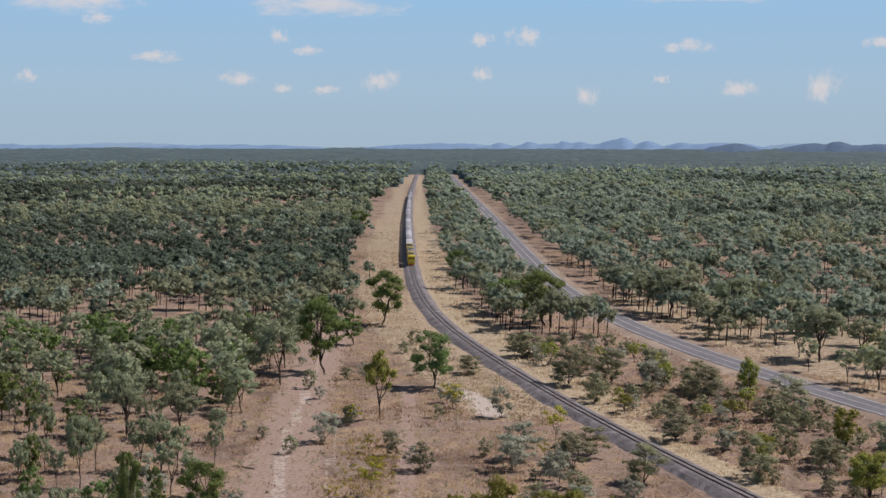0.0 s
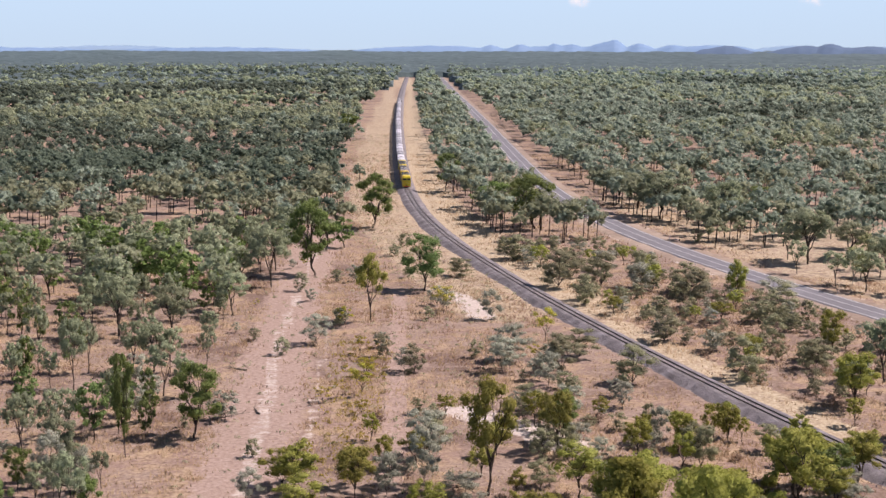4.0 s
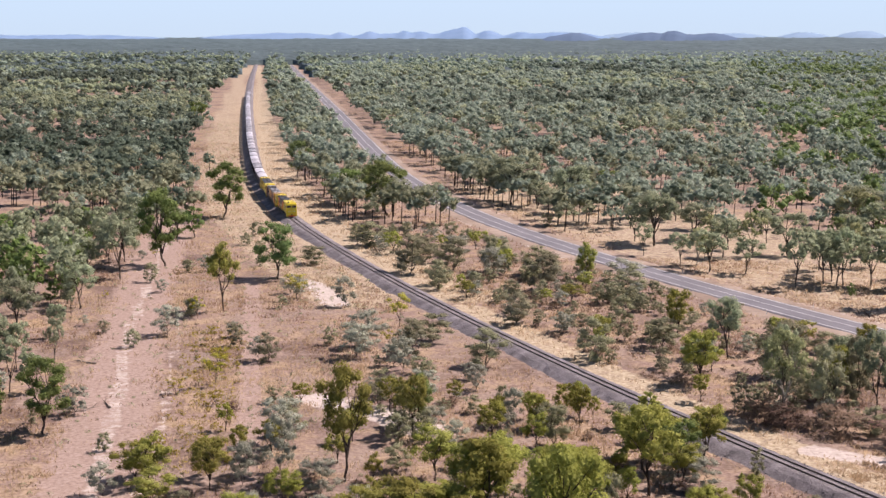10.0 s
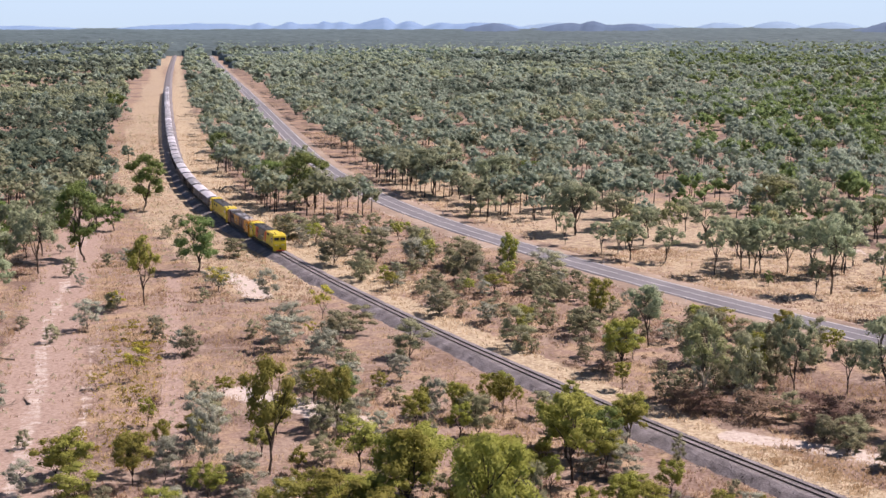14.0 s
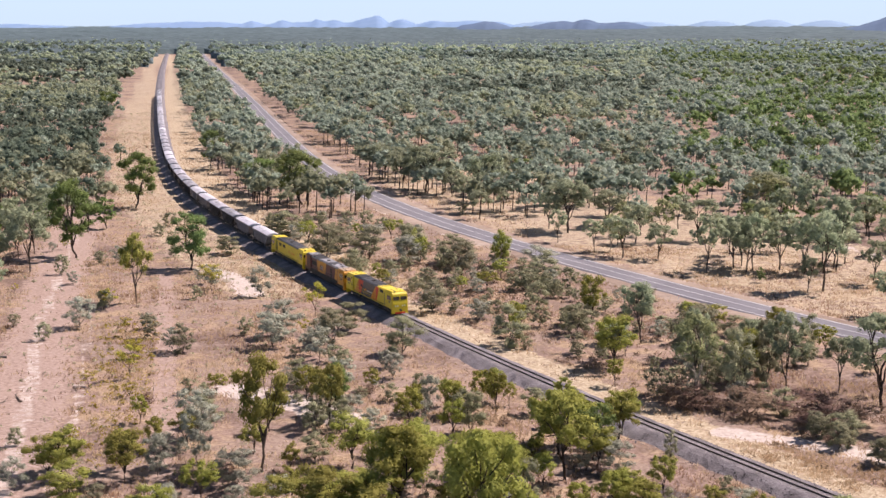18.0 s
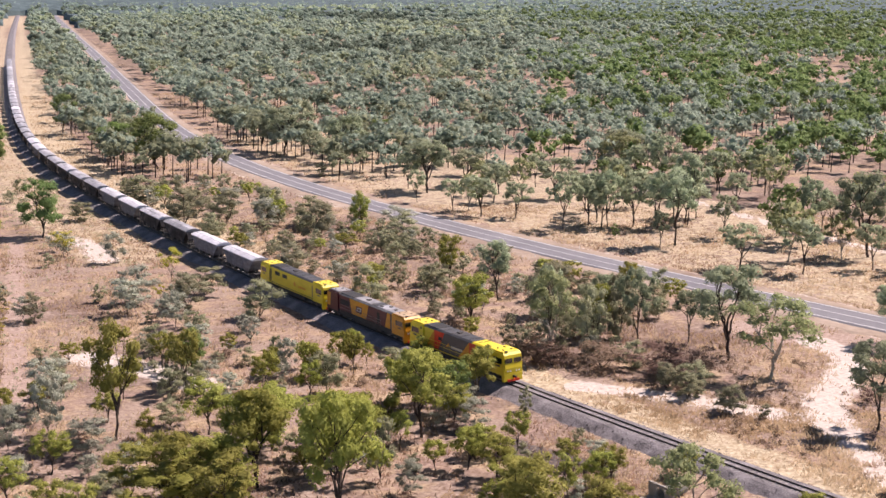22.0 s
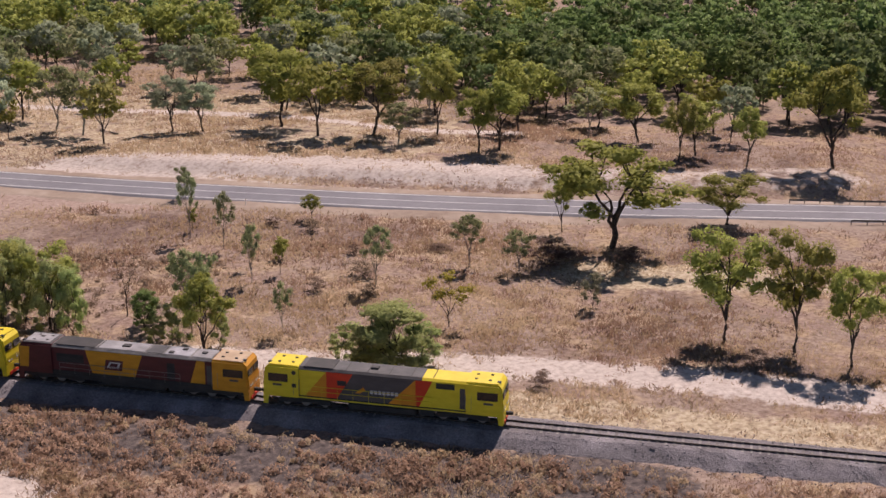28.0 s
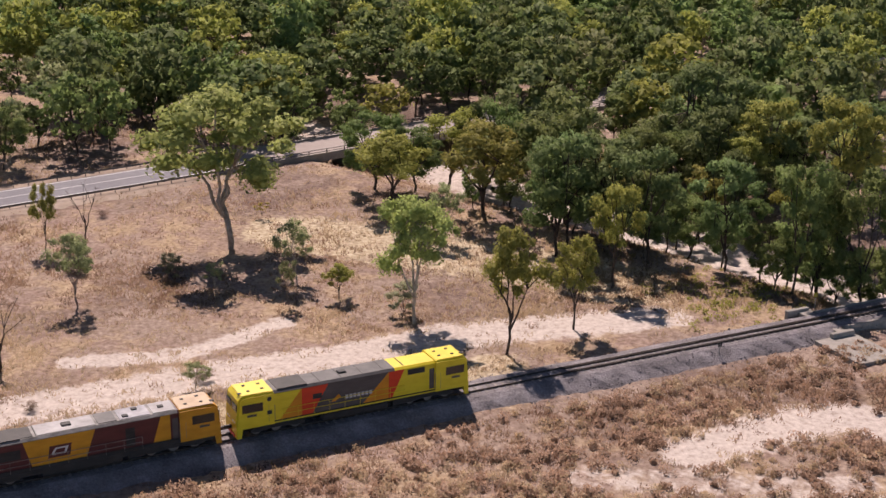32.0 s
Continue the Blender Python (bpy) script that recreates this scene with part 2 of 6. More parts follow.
def ground_material():
    """Pinkish soil under thin straw; sand, bare soil, straw and ash where the masks of the mesh say so, with ragged edges."""
    m = bpy.data.materials.new("dry_plain")
    m.use_nodes = True
    nt = m.node_tree
    b = nt.nodes["Principled BSDF"]
    b.inputs["Roughness"].default_value, b.inputs["Specular IOR Level"].default_value = 0.95, 0.1
    pos = nt.nodes.new("ShaderNodeNewGeometry").outputs["Position"]

    def fbm(scale, detail=8.0, rough=0.65):
        n = nt.nodes.new("ShaderNodeTexNoise")
        n.inputs["Scale"].default_value, n.inputs["Detail"].default_value, n.inputs["Roughness"].default_value = scale, detail, rough
        nt.links.new(pos, n.inputs["Vector"])
        return n.outputs["Fac"]

    def ramp(fac, stops):
        r = nt.nodes.new("ShaderNodeValToRGB")
        e = r.color_ramp.elements
        while len(e) < len(stops):
            e.new(0.5)
        for el, (p, c) in zip(e, stops):
            el.position, el.color = p, (*c, 1)
        nt.links.new(fac, r.inputs["Fac"])
        return r.outputs["Color"]

    def blend(fac, a, c):
        x = nt.nodes.new("ShaderNodeMix")
        x.data_type = "RGBA"
        nt.links.new(fac, x.inputs[0]), nt.links.new(a, x.inputs[6]), nt.links.new(c, x.inputs[7])
        return x.outputs[2]

    def step(fac, lo, hi):
        r = nt.nodes.new("ShaderNodeMapRange")
        r.interpolation_type = "SMOOTHSTEP"
        r.inputs[1].default_value, r.inputs[2].default_value = lo, hi
        nt.links.new(fac, r.inputs[0])
        return r.outputs[0]

    fine, mid, wide = fbm(1.6, 9), fbm(0.22, 7), fbm(0.045, 5)
    soil = ramp(fine, [(0.30, (0.135, 0.092, 0.075)), (0.46, (0.245, 0.172, 0.142)), (0.60, (0.32, 0.238, 0.20)), (0.72, (0.41, 0.325, 0.28))])
    dry = ramp(fine, [(0.30, (0.19, 0.13, 0.086)), (0.48, (0.345, 0.255, 0.17)), (0.66, (0.47, 0.37, 0.26))])
    dull = ramp(fine, [(0.30, (0.088, 0.060, 0.051)), (0.5, (0.165, 0.115, 0.097)), (0.68, (0.24, 0.178, 0.15))])
    col = blend(step(mid, 0.40, 0.62), soil, dry)
    col = blend(step(wide, 0.47, 0.59), col, dull)
    light = ramp(fine, [(0.30, (0.17, 0.12, 0.095)), (0.5, (0.29, 0.22, 0.180)), (0.7, (0.40, 0.325, 0.275))])
    col = blend(step(fbm(0.09, 6), 0.48, 0.61), col, light)
    pale = ramp(fine, [(0.30, (0.31, 0.25, 0.22)), (0.45, (0.46, 0.40, 0.36)), (0.65, (0.59, 0.53, 0.485))])
    rose = ramp(fine, [(0.30, (0.225, 0.158, 0.13)), (0.5, (0.34, 0.255, 0.215)), (0.7, (0.44, 0.355, 0.31))])
    grey = ramp(fine, [(0.32, (0.039, 0.033, 0.033)), (0.5, (0.102, 0.086, 0.083)), (0.7, (0.213, 0.173, 0.153))])
    verge = ramp(fine, [(0.32, (0.22, 0.17, 0.115)), (0.45, (0.38, 0.31, 0.215)), (0.56, (0.49, 0.415, 0.30)), (0.68, (0.57, 0.50, 0.39))])
    rag = fbm(0.55, 7, 0.7)
    for mask, c in (("straw", verge), ("rose", rose), ("sand", pale), ("ash", grey)):
        at = nt.nodes.new("ShaderNodeAttribute")
        at.attribute_name = mask
        ad = nt.nodes.new("ShaderNodeMath")
        ad.operation = "ADD"
        nt.links.new(at.outputs["Fac"], ad.inputs[0]), nt.links.new(rag, ad.inputs[1])
        col = blend(step(ad.outputs[0], 0.88, 1.12), col, c)
    nt.links.new(col, b.inputs["Base Color"])
    bu = nt.nodes.new("ShaderNodeBump")
    bu.inputs["Strength"].default_value, bu.inputs["Distance"].default_value = 0.8, 0.12
    nt.links.new(fbm(2.6, 8, 0.7), bu.inputs["Height"])
    nt.links.new(bu.outputs["Normal"], b.inputs["Normal"])
    return m


def sky_material():
    """Clear air: pale near the horizon, bluer above."""
    m = bpy.data.materials.new("clear_sky")
    m.use_nodes = True
    nt = m.node_tree
    nt.nodes.remove(nt.nodes["Principled BSDF"])
    sp = nt.nodes.new("ShaderNodeSeparateXYZ")
    nt.links.new(nt.nodes.new("ShaderNodeNewGeometry").outputs["Position"], sp.inputs[0])
    mr = nt.nodes.new("ShaderNodeMapRange")
    mr.inputs[1].default_value, mr.inputs[2].default_value = 0.0, 1300.0
    nt.links.new(sp.outputs["Z"], mr.inputs[0])
    r = nt.nodes.new("ShaderNodeValToRGB")
    e = r.color_ramp.elements
    e[0].color, e[1].color = (*SKY[0], 1), (*SKY[3], 1)
    e.new(0.17).color, e.new(0.48).color = (*SKY[1], 1), (*SKY[2], 1)
    nt.links.new(mr.outputs[0], r.inputs["Fac"])
    em = nt.nodes.new("ShaderNodeEmission")
    em.inputs["Strength"].default_value = 1.0
    nt.links.new(r.outputs["Color"], em.inputs["Color"])
    nt.links.new(em.outputs[0], nt.nodes["Material Output"].inputs["Surface"])
    return m


SKY = ((0.41, 0.58, 0.70), (0.42, 0.62, 0.77), (0.33, 0.63, 0.92), (0.18, 0.44, 0.79))


def cloud_material():
    """Soft-edged white vapour: an uneven veil that thins out towards its rim."""
    m = bpy.data.materials.new("cloud")
    m.use_nodes = True
    nt = m.node_tree
    nt.nodes.remove(nt.nodes["Principled BSDF"])
    tc = nt.nodes.new("ShaderNodeTexCoord")
    info = nt.nodes.new("ShaderNodeObjectInfo")
    n = nt.nodes.new("ShaderNodeTexNoise")
    n.noise_dimensions = "4D"
    n.inputs["Scale"].default_value, n.inputs["Detail"].default_value, n.inputs["Roughness"].default_value = 2.3, 7.0, 0.6
    mp = nt.nodes.new("ShaderNodeMapping")
    mp.inputs["Scale"].default_value = (1.0, 1.0, 0.45)
    mw = nt.nodes.new("ShaderNodeMath")
    mw.operation = "MULTIPLY"
    mw.inputs[1].default_value = 40.0
    nt.links.new(info.outputs["Random"], mw.inputs[0])
    nt.links.new(mw.outputs[0], n.inputs["W"])
    nt.links.new(tc.outputs["Object"], mp.inputs["Vector"])
    nt.links.new(mp.outputs[0], n.inputs["Vector"])
    ln = nt.nodes.new("ShaderNodeVectorMath")
    ln.operation = "LENGTH"
    nt.links.new(tc.outputs["Object"], ln.inputs[0])
    su = nt.nodes.new("ShaderNodeMath")
    su.operation = "SUBTRACT"
    nt.links.new(n.outputs["Fac"], su.inputs[0])
    ms = nt.nodes.new("ShaderNodeMath")
    ms.operation = "MULTIPLY"
    ms.inputs[1].default_value = 0.42
    nt.links.new(ln.outputs["Value"], ms.inputs[0])
    nt.links.new(ms.outputs[0], su.inputs[1])
    mr = nt.nodes.new("ShaderNodeMapRange")
    mr.interpolation_type = "SMOOTHSTEP"
    mr.inputs[1].default_value, mr.inputs[2].default_value, mr.inputs[4].default_value = 0.15, 0.52, 0.75
    nt.links.new(su.outputs[0], mr.inputs[0])
    em = nt.nodes.new("ShaderNodeEmission")
    em.inputs["Color"].default_value, em.inputs["Strength"].default_value = (1.0, 0.985, 0.97, 1), 0.82
    tr = nt.nodes.new("ShaderNodeBsdfTransparent")
    mx = nt.nodes.new("ShaderNodeMixShader")
    nt.links.new(mr.outputs[0], mx.inputs[0]), nt.links.new(tr.outputs[0], mx.inputs[1]), nt.links.new(em.outputs[0], mx.inputs[2])
    nt.links.new(mx.outputs[0], nt.nodes["Material Output"].inputs["Surface"])
    return m


M["cloud"] = cloud_material()
M["ground"] = ground_material()
M["sky"] = sky_material()

# ---------------------------------------------------------------- building helpers


def mesh_from(name, verts, faces, mat, smooth=False, normals=None):
    me = bpy.data.meshes.new(name)
    me.from_pydata([tuple(v) for v in verts], [], faces, shade_flat=normals is None)
    if normals is not None:
        me.normals_split_custom_set_from_vertices(normals.tolist())
    me.materials.append(mat)
    if smooth:
        me.shade_smooth()
    return me


def bm_mesh(name, bm, mat, smooth=False):
    me = bpy.data.meshes.new(name)
    bm.normal_update()
    bm.to_mesh(me)
    bm.free()
    me.materials.append(mat)
    if smooth:
        me.shade_smooth()
    return me


def part(name, bm, mat, parent, label=""):
    """One mesh object from a bmesh (or a ready mesh) under a thing or a part."""
    me = bm if isinstance(bm, bpy.types.Mesh) else bm_mesh(name, bm, mat)
    ob = new(name, me)
    ob.parent = parent
    return tagged(ob, label=label)


def box(bm, x0, x1, y0, y1, z0, z1, bevel=0.0):
    vs = [bm.verts.new((x, y, z)) for x in (x0, x1) for y in (y0, y1) for z in (z0, z1)]
    fs = [bm.faces.new([vs[i] for i in q]) for q in ((0, 1, 3, 2), (4, 6, 7, 5), (0, 4, 5, 1), (2, 3, 7, 6), (0, 2, 6, 4), (1, 5, 7, 3))]
    if bevel:
        es = list({e for f in fs for e in f.edges})
        bmesh.ops.bevel(bm, geom=es, offset=bevel, segments=1, affect="EDGES")
    return bm


def boxes(*dims, bevel=0.0):
    bm = bmesh.new()
    for d in dims:
        box(bm, *d, bevel=bevel)
    return bm


def prism(bm, outline, lo, hi, axis="y"):
    """Extrude an outline (pairs) between lo and hi along an axis."""
    def at(p, k):
        return {"y": (p[0], k, p[1]), "x": (k, p[0], p[1]), "z": (p[0], p[1], k)}[axis]
    a = [bm.verts.new(at(p, lo)) for p in outline]
    b = [bm.verts.new(at(p, hi)) for p in outline]
    n = len(outline)
    bm.faces.new(a), bm.faces.new(b[::-1])
    for i in range(n):
        bm.faces.new((a[i], b[i], b[(i + 1) % n], a[(i + 1) % n]))
    bmesh.ops.recalc_face_normals(bm, faces=bm.faces[:])
    return bm


def tube(bm, a, b, r0, r1=None, n=8):
    r1 = r0 if r1 is None else r1
    a, b = Vector(a), Vector(b)
    q = (b - a).to_track_quat("Z", "Y")
    rings = []
    for p, r in ((a, r0), (b, r1)):
        rings.append([bm.verts.new(p + q @ Vector((r * math.cos(2 * math.pi * i / n), r * math.sin(2 * math.pi * i / n), 0))) for i in range(n)])
    for i in range(n):
        bm.faces.new((rings[0][i], rings[0][(i + 1) % n], rings[1][(i + 1) % n], rings[1][i]))
    bm.faces.new(rings[0][::-1]), bm.faces.new(rings[1])
    return bm


def spline(points, step):
    """Catmull-Rom through the points, resampled at an even step: places and unit directions."""
    p = np.array([points[0], *points, points[-1]], float)
    p[0], p[-1] = 2 * p[1] - p[2], 2 * p[-2] - p[-3]
    out = []
    for i in range(1, len(p) - 2):
        n = max(4, int(np.linalg.norm(p[i + 1] - p[i]) / 2))
        t = np.linspace(0, 1, n, endpoint=False)[:, None]
        # chord-scaled tangents
        d = np.linalg.norm(p[i + 1] - p[i])
        m0 = d * (p[i + 1] - p[i - 1]) / (np.linalg.norm(p[i + 1] - p[i]) + np.linalg.norm(p[i] - p[i - 1]))
        m1 = d * (p[i + 2] - p[i]) / (np.linalg.norm(p[i + 2] - p[i + 1]) + np.linalg.norm(p[i + 1] - p[i]))
        out.append((2 * t**3 - 3 * t**2 + 1) * p[i] + (t**3 - 2 * t**2 + t) * m0 + (-2 * t**3 + 3 * t**2) * p[i + 1] + (t**3 - t**2) * m1)
    out = np.vstack([*out, p[-2][None]])
    s = np.concatenate([[0], np.cumsum(np.linalg.norm(np.diff(out, axis=0), axis=1))])
    g = np.arange(0, s[-1], step)
    q = np.stack([np.interp(g, s, out[:, k]) for k in range(2)], 1)
    d = np.gradient(q, axis=0)
    return q, d / np.linalg.norm(d, axis=1)[:, None]


# the railway, from the south end to the far north; the road likewise
TRACK = [(167.0, -122), (141.0, -60), (115.7, 0), (94.0, 50), (72.9, 100), (54.0, 150), (38.0, 200), (24.4, 250), (12.9, 300), (3.2, 350), (-3.7, 400), (-8.7, 460), (-11.7, 520), (-15.3, 620), (-22.8, 900), (-32.0, 1400), (-40.0, 2100)]
ROAD = [(292, -125), (248.8, -60), (215.6, -10), (195.9, 20), (176.5, 50), (151.4, 90), (130.9, 130), (113.5, 170), (96.4, 210), (81.4, 250), (68.7, 290), (58.1, 330), (50.3, 370), (43.8, 420), (39.6, 480), (36.6, 600), (31.8, 900), (22.0, 1400), (9.5, 2120)]
RAIL_TOP = 0.95
trk, trk_d = spline(TRACK, 1.0)
rod, rod_d = spline(ROAD, 1.0)


def track_x(y):
    return np.interp(y, trk[:, 1], trk[:, 0])


def road_x(y):
    return np.interp(y, rod[:, 1], rod[:, 0])


def creek_d(x, y):
    """Distance from the creek line, which runs under both bridges."""
    ax, ay, bx, by = 60.0, -140.0, 330.0, 82.0
    l = math.hypot(bx - ax, by - ay)
    return np.abs((x - ax) * (by - ay) - (y - ay) * (bx - ax)) / l + 3.0 * np.sin(0.05 * x)


def ground_z(x, y):
    x, y = np.asarray(x, float), np.asarray(y, float)
    z = 0.10 * np.sin(0.21 * x + 0.05 * y) * np.sin(0.17 * y + 1.3) + 0.06 * np.sin(0.7 * x + 0.3) * np.sin(0.63 * y)
    k = np.clip((17 - creek_d(x, y)) / 12, 0, 1)
    # a low eroded bank beyond the road
    e = x - np.interp(y, rod[:, 1], rod[:, 0])
    b = np.clip((e * 0.84 - 7.5) / 4.5, 0, 1) * np.clip((70 - e) / 45, 0, 1) * np.clip((y - 48) / 14, 0, 1) * np.clip((165 - y) / 20, 0, 1)
    return z + 1.3 * b * b * (3 - 2 * b) - 3.4 * k * k * (3 - 2 * k)


def strip_mesh(name, q, d, offsets, heights, mat, z0=0.0, ground=False, wobble=0.0):
    """Sweep a cross profile (offset to the right of the way, height) along a line."""
    nrm = np.stack([d[:, 1], -d[:, 0]], 1)
    n, k = len(q), len(offsets)
    off = np.array(offsets)[None, :] + (wobble * (np.random.rand(n, k) - 0.5) if wobble else 0)
    xy = q[:, None, :] + nrm[:, None, :] * off[:, :, None]
    z = np.repeat(np.array(heights, float)[None, :] + z0, n, 0)
    if ground:
        z = z + ground_z(xy[..., 0], xy[..., 1])
    v = np.concatenate([xy, z[..., None]], 2).reshape(-1, 3)
    f = [(i * k + j, i * k + j + 1, (i + 1) * k + j + 1, (i + 1) * k + j) for i in range(n - 1) for j in range(k - 1)]
    return mesh_from(name, v, f, mat)

# ---------------------------------------------------------------- ground and distance


# bare bands on the ground: what lies bare, its width, and the line it follows
BANDS = [
    ("sand", 4.4, [(86, 133), (83, 126), (81, 117), (79.6, 110), (81, 103), (84.5, 94), (89, 86)]),
    ("sand", 6.0, [(89, 86), (94, 77), (99, 69.5), (105.5, 59), (112.3, 45), (117, 33), (121, 24), (124.5, 15.5), (129, 4), (132, -5), (136.5, -15), (139, -27), (141, -37)]),
    ("sand", 5.2, [(101, 161), (101, 152.5), (93, 142), (87, 135.5), (83, 126)]),
    ("sand", 4.2, [(62, 150), (72, 142), (77, 136), (82, 131.5)]),
    ("rose", 11.0, [(-29.5, 370), (-28.1, 297), (-25.5, 227), (-23.4, 183), (-21, 130)]),
    ("light", 2.4, [(-28.5, 330), (-26.6, 260), (-26.1, 227), (-23.0, 183), (-21.5, 150), (-20, 120)]),
]
BANDS += [
    ("rose", 3.4, [(-6.6, 270), (-5.7, 218), (-5.2, 183), (-5.0, 140)]),
    ("light", 1.6, [(-19.3, 250), (-17.6, 215), (-17.1, 196), (-15.9, 170), (-16.4, 140)]),
    ("sand", 6.0, [(4, 181), (12, 172), (18, 163)]),
    ("sand", 5.0, [(4, 268), (7, 258), (9, 246)]),
    ("sand", 6.0, [(111, -33), (115, -40), (117, -47), (112, -56)]),
    ("light", 4.0, [(107, -23), (106, -30), (105, -40), (104, -56)]),
    ("sand", 4.5, [(86, 40), (91, 27), (97, 15)]),
    ("sand", 3.0, [(131, 21), (133, 11), (141, 2)]),
    ("sand", 6.0, [(44, 112), (50, 100), (60, 84), (62, 74)]),
]
BANDS += [
    ("pale", 9.0, [(130, 153), (136, 144), (144, 132), (151, 121), (157, 108), (164, 96)]),
    ("light", 8.0, [(164, 94), (178, 73), (190, 58)]),
    ("sand", 3.6, [(134, 305), (140, 267), (143.7, 229), (151.4, 202), (163, 176), (173, 157), (177, 141), (179, 125), (187, 110)]),
    ("rose", 9.0, [(97, 170), (104, 160), (113, 152), (120, 145)]),
    ("rose", 14.0, [(112, 150), (120, 140), (126, 132)]),
    ("ash", 9.0, [(60, 104), (68, 86), (75, 70), (80, 60), (88, 44), (91, 36)]),
    ("ash", 4.0, [(42, 140), (46, 133), (52, 124)]),
    ("sand", 10.0, [(120, -90), (160, -58), (200, -25), (240, 8), (290, 50)]),
    ("rose", 9.0, [(40, 470), (48, 384), (61, 318), (76, 268), (96, 214), (118, 164), (138, 118)]),
]
for side, wide in ((-11.0, 16.0), (8.5, 13.0)):
    BANDS.append(("straw" if side > 0 else "thin", wide, [(float(track_x(y)) + side, y) for y in (2060, 1400, 900, 600, 480, 420, 370, 330, 290, 250)]))
BANDS.append(("straw", 6.0, [(float(track_x(y)) + 5.6, y) for y in (240, 190, 140, 100, 60, 20, -20)]))
BANDS.append(("sand", 2.8, [(float(road_x(y)) - 6.0, y) for y in (480, 420, 370, 330, 290, 250, 210, 170, 130)]))
BANDS.append(("light", 3.0, [(float(road_x(y)) - 6.2, y) for y in (130, 90, 50, 20)]))
BANDS.append(("light", 3.0, [(float(road_x(y)) + 6.2, y) for y in (420, 330, 250, 170, 90, 20)]))
BANDS.append(("straw", 12.0, [(170, 2), (163, -12), (157, -25), (150, -36)]))
BANDS.append(("straw", 9.0, [(150, 40), (143, 52), (134, 66)]))
BANDS.append(("thin", 54.0, [(float(road_x(y)) + 40.0, y) for y in (430, 370, 330, 290, 250, 210, 170, 140)]))
PATCHES = []
for kind, width, line in BANDS:
    q, d = spline(line, 2.0)
    if kind in ("sand", "rose", "light", "pale"):
        PATCHES.append((q, width))


def build_ground():
    rs = np.concatenate([np.arange(0.5, 60, 8), np.arange(60, 270, 1.2), np.geomspace(270, 4870, 110)])
    az = np.radians(np.concatenate([np.arange(-24, 116, 0.36), np.arange(116, 336, 5.0)]))
    r, a = np.meshgrid(rs, az, indexing="ij")
    x, y = r * np.sin(a), r * np.cos(a)
    z = ground_z(x, y) * np.clip(1.4 - r / 900, 0, 1)
    z += 0.12 * (np.random.rand(*z.shape) - 0.5) * (r < 300) * (r > 75)
    n, m = r.shape
    i = np.arange(n - 1)[:, None] * m
    j, j2 = np.arange(m)[None, :], (np.arange(m)[None, :] + 1) % m
    f = np.stack([i + j, i + j2 + 0 * i, i + m + j2, i + m + j], -1).reshape(-1, 4)
    me = mesh_from("ground", np.stack([x, y, z], -1).reshape(-1, 3), f[:, ::-1].tolist() + [list(range(m))[::-1]], M["ground"], smooth=True)
    px, py = x.ravel(), y.ravel()
    masks = {k: np.zeros(len(px), np.float32) for k in ("sand", "rose", "straw", "ash")}
    for kind, width, line in BANDS:
        q, d = spline(line, 2.0)
        ids = np.where((px > q[:, 0].min() - 15 - width) & (px < q[:, 0].max() + 15 + width) & (py > q[:, 1].min() - 15 - width) & (py < q[:, 1].max() + 15 + width))[0]
        for s in range(0, len(ids), 4000):
            k = ids[s:s + 4000]
            dd = np.sqrt(((px[k, None] - q[None, :, 0]) ** 2 + (py[k, None] - q[None, :, 1]) ** 2).min(1))
            kk = {"light": "sand", "pale": "sand", "thin": "straw"}.get(kind, kind)
            # thin bands and the grassy verge are broken up by the ragged noise
            masks[kk][k] = np.maximum(masks[kk][k], np.clip(1.25 - 0.72 * dd / (0.5 * width), 0, {"light": 0.50, "pale": 0.62, "thin": 0.52, "rose": 0.74, "straw": 0.60}.get(kind, 0.85)))
    for k, v in masks.items():
        at = me.attributes.new(k, "FLOAT", "POINT")
        at.data.foreach_set("value", v)
    return tagged(new("ground", me), label="dry pinkish soil with straw-coloured grass and pale sand", category="ground", kind="structure")


build_ground()


def ridge(name, heading0, heading1, far, tops, mat, label):
    """A long low range at a distance: (heading, height, width in degrees) for each top."""
    hs = np.linspace(heading0, heading1, 480)
    z = np.zeros_like(hs) + 2.0
    for h, top, wd in tops:
        z = np.maximum(z, top * np.exp(-((hs - h) / wd) ** 2))
    z += 1.6 * np.array([noise.noise((h * 1.7, far * 0.01, 0.0)) + 0.5 * noise.noise((h * 6.0, far * 0.01, 4.0)) for h in hs]) * np.clip(z / 12, 0, 2)
    v, f = [], []
    for k, (dr, dz) in enumerate(((-420, -0.05), (-260, 0.35), (-110, 0.75), (0, 1.0), (180, 0.5), (330, -0.1))):
        for h, t in zip(hs, z):
            a = radians(h)
            jit = 40 * noise.noise((h * 3.0, k * 5.0, 1.0))
            v.append(((far + dr + jit) * math.sin(a), (far + dr + jit) * math.cos(a), t * dz))
    n = len(hs)
    for k in range(5):
        for i in range(n - 1):
            f.append((k * n + i, k * n + i + 1, (k + 1) * n + i + 1, (k + 1) * n + i))
    me = mesh_from(name, v, f, mat, smooth=True)
    return tagged(new(name, me), label=label, category="hill", kind="structure")


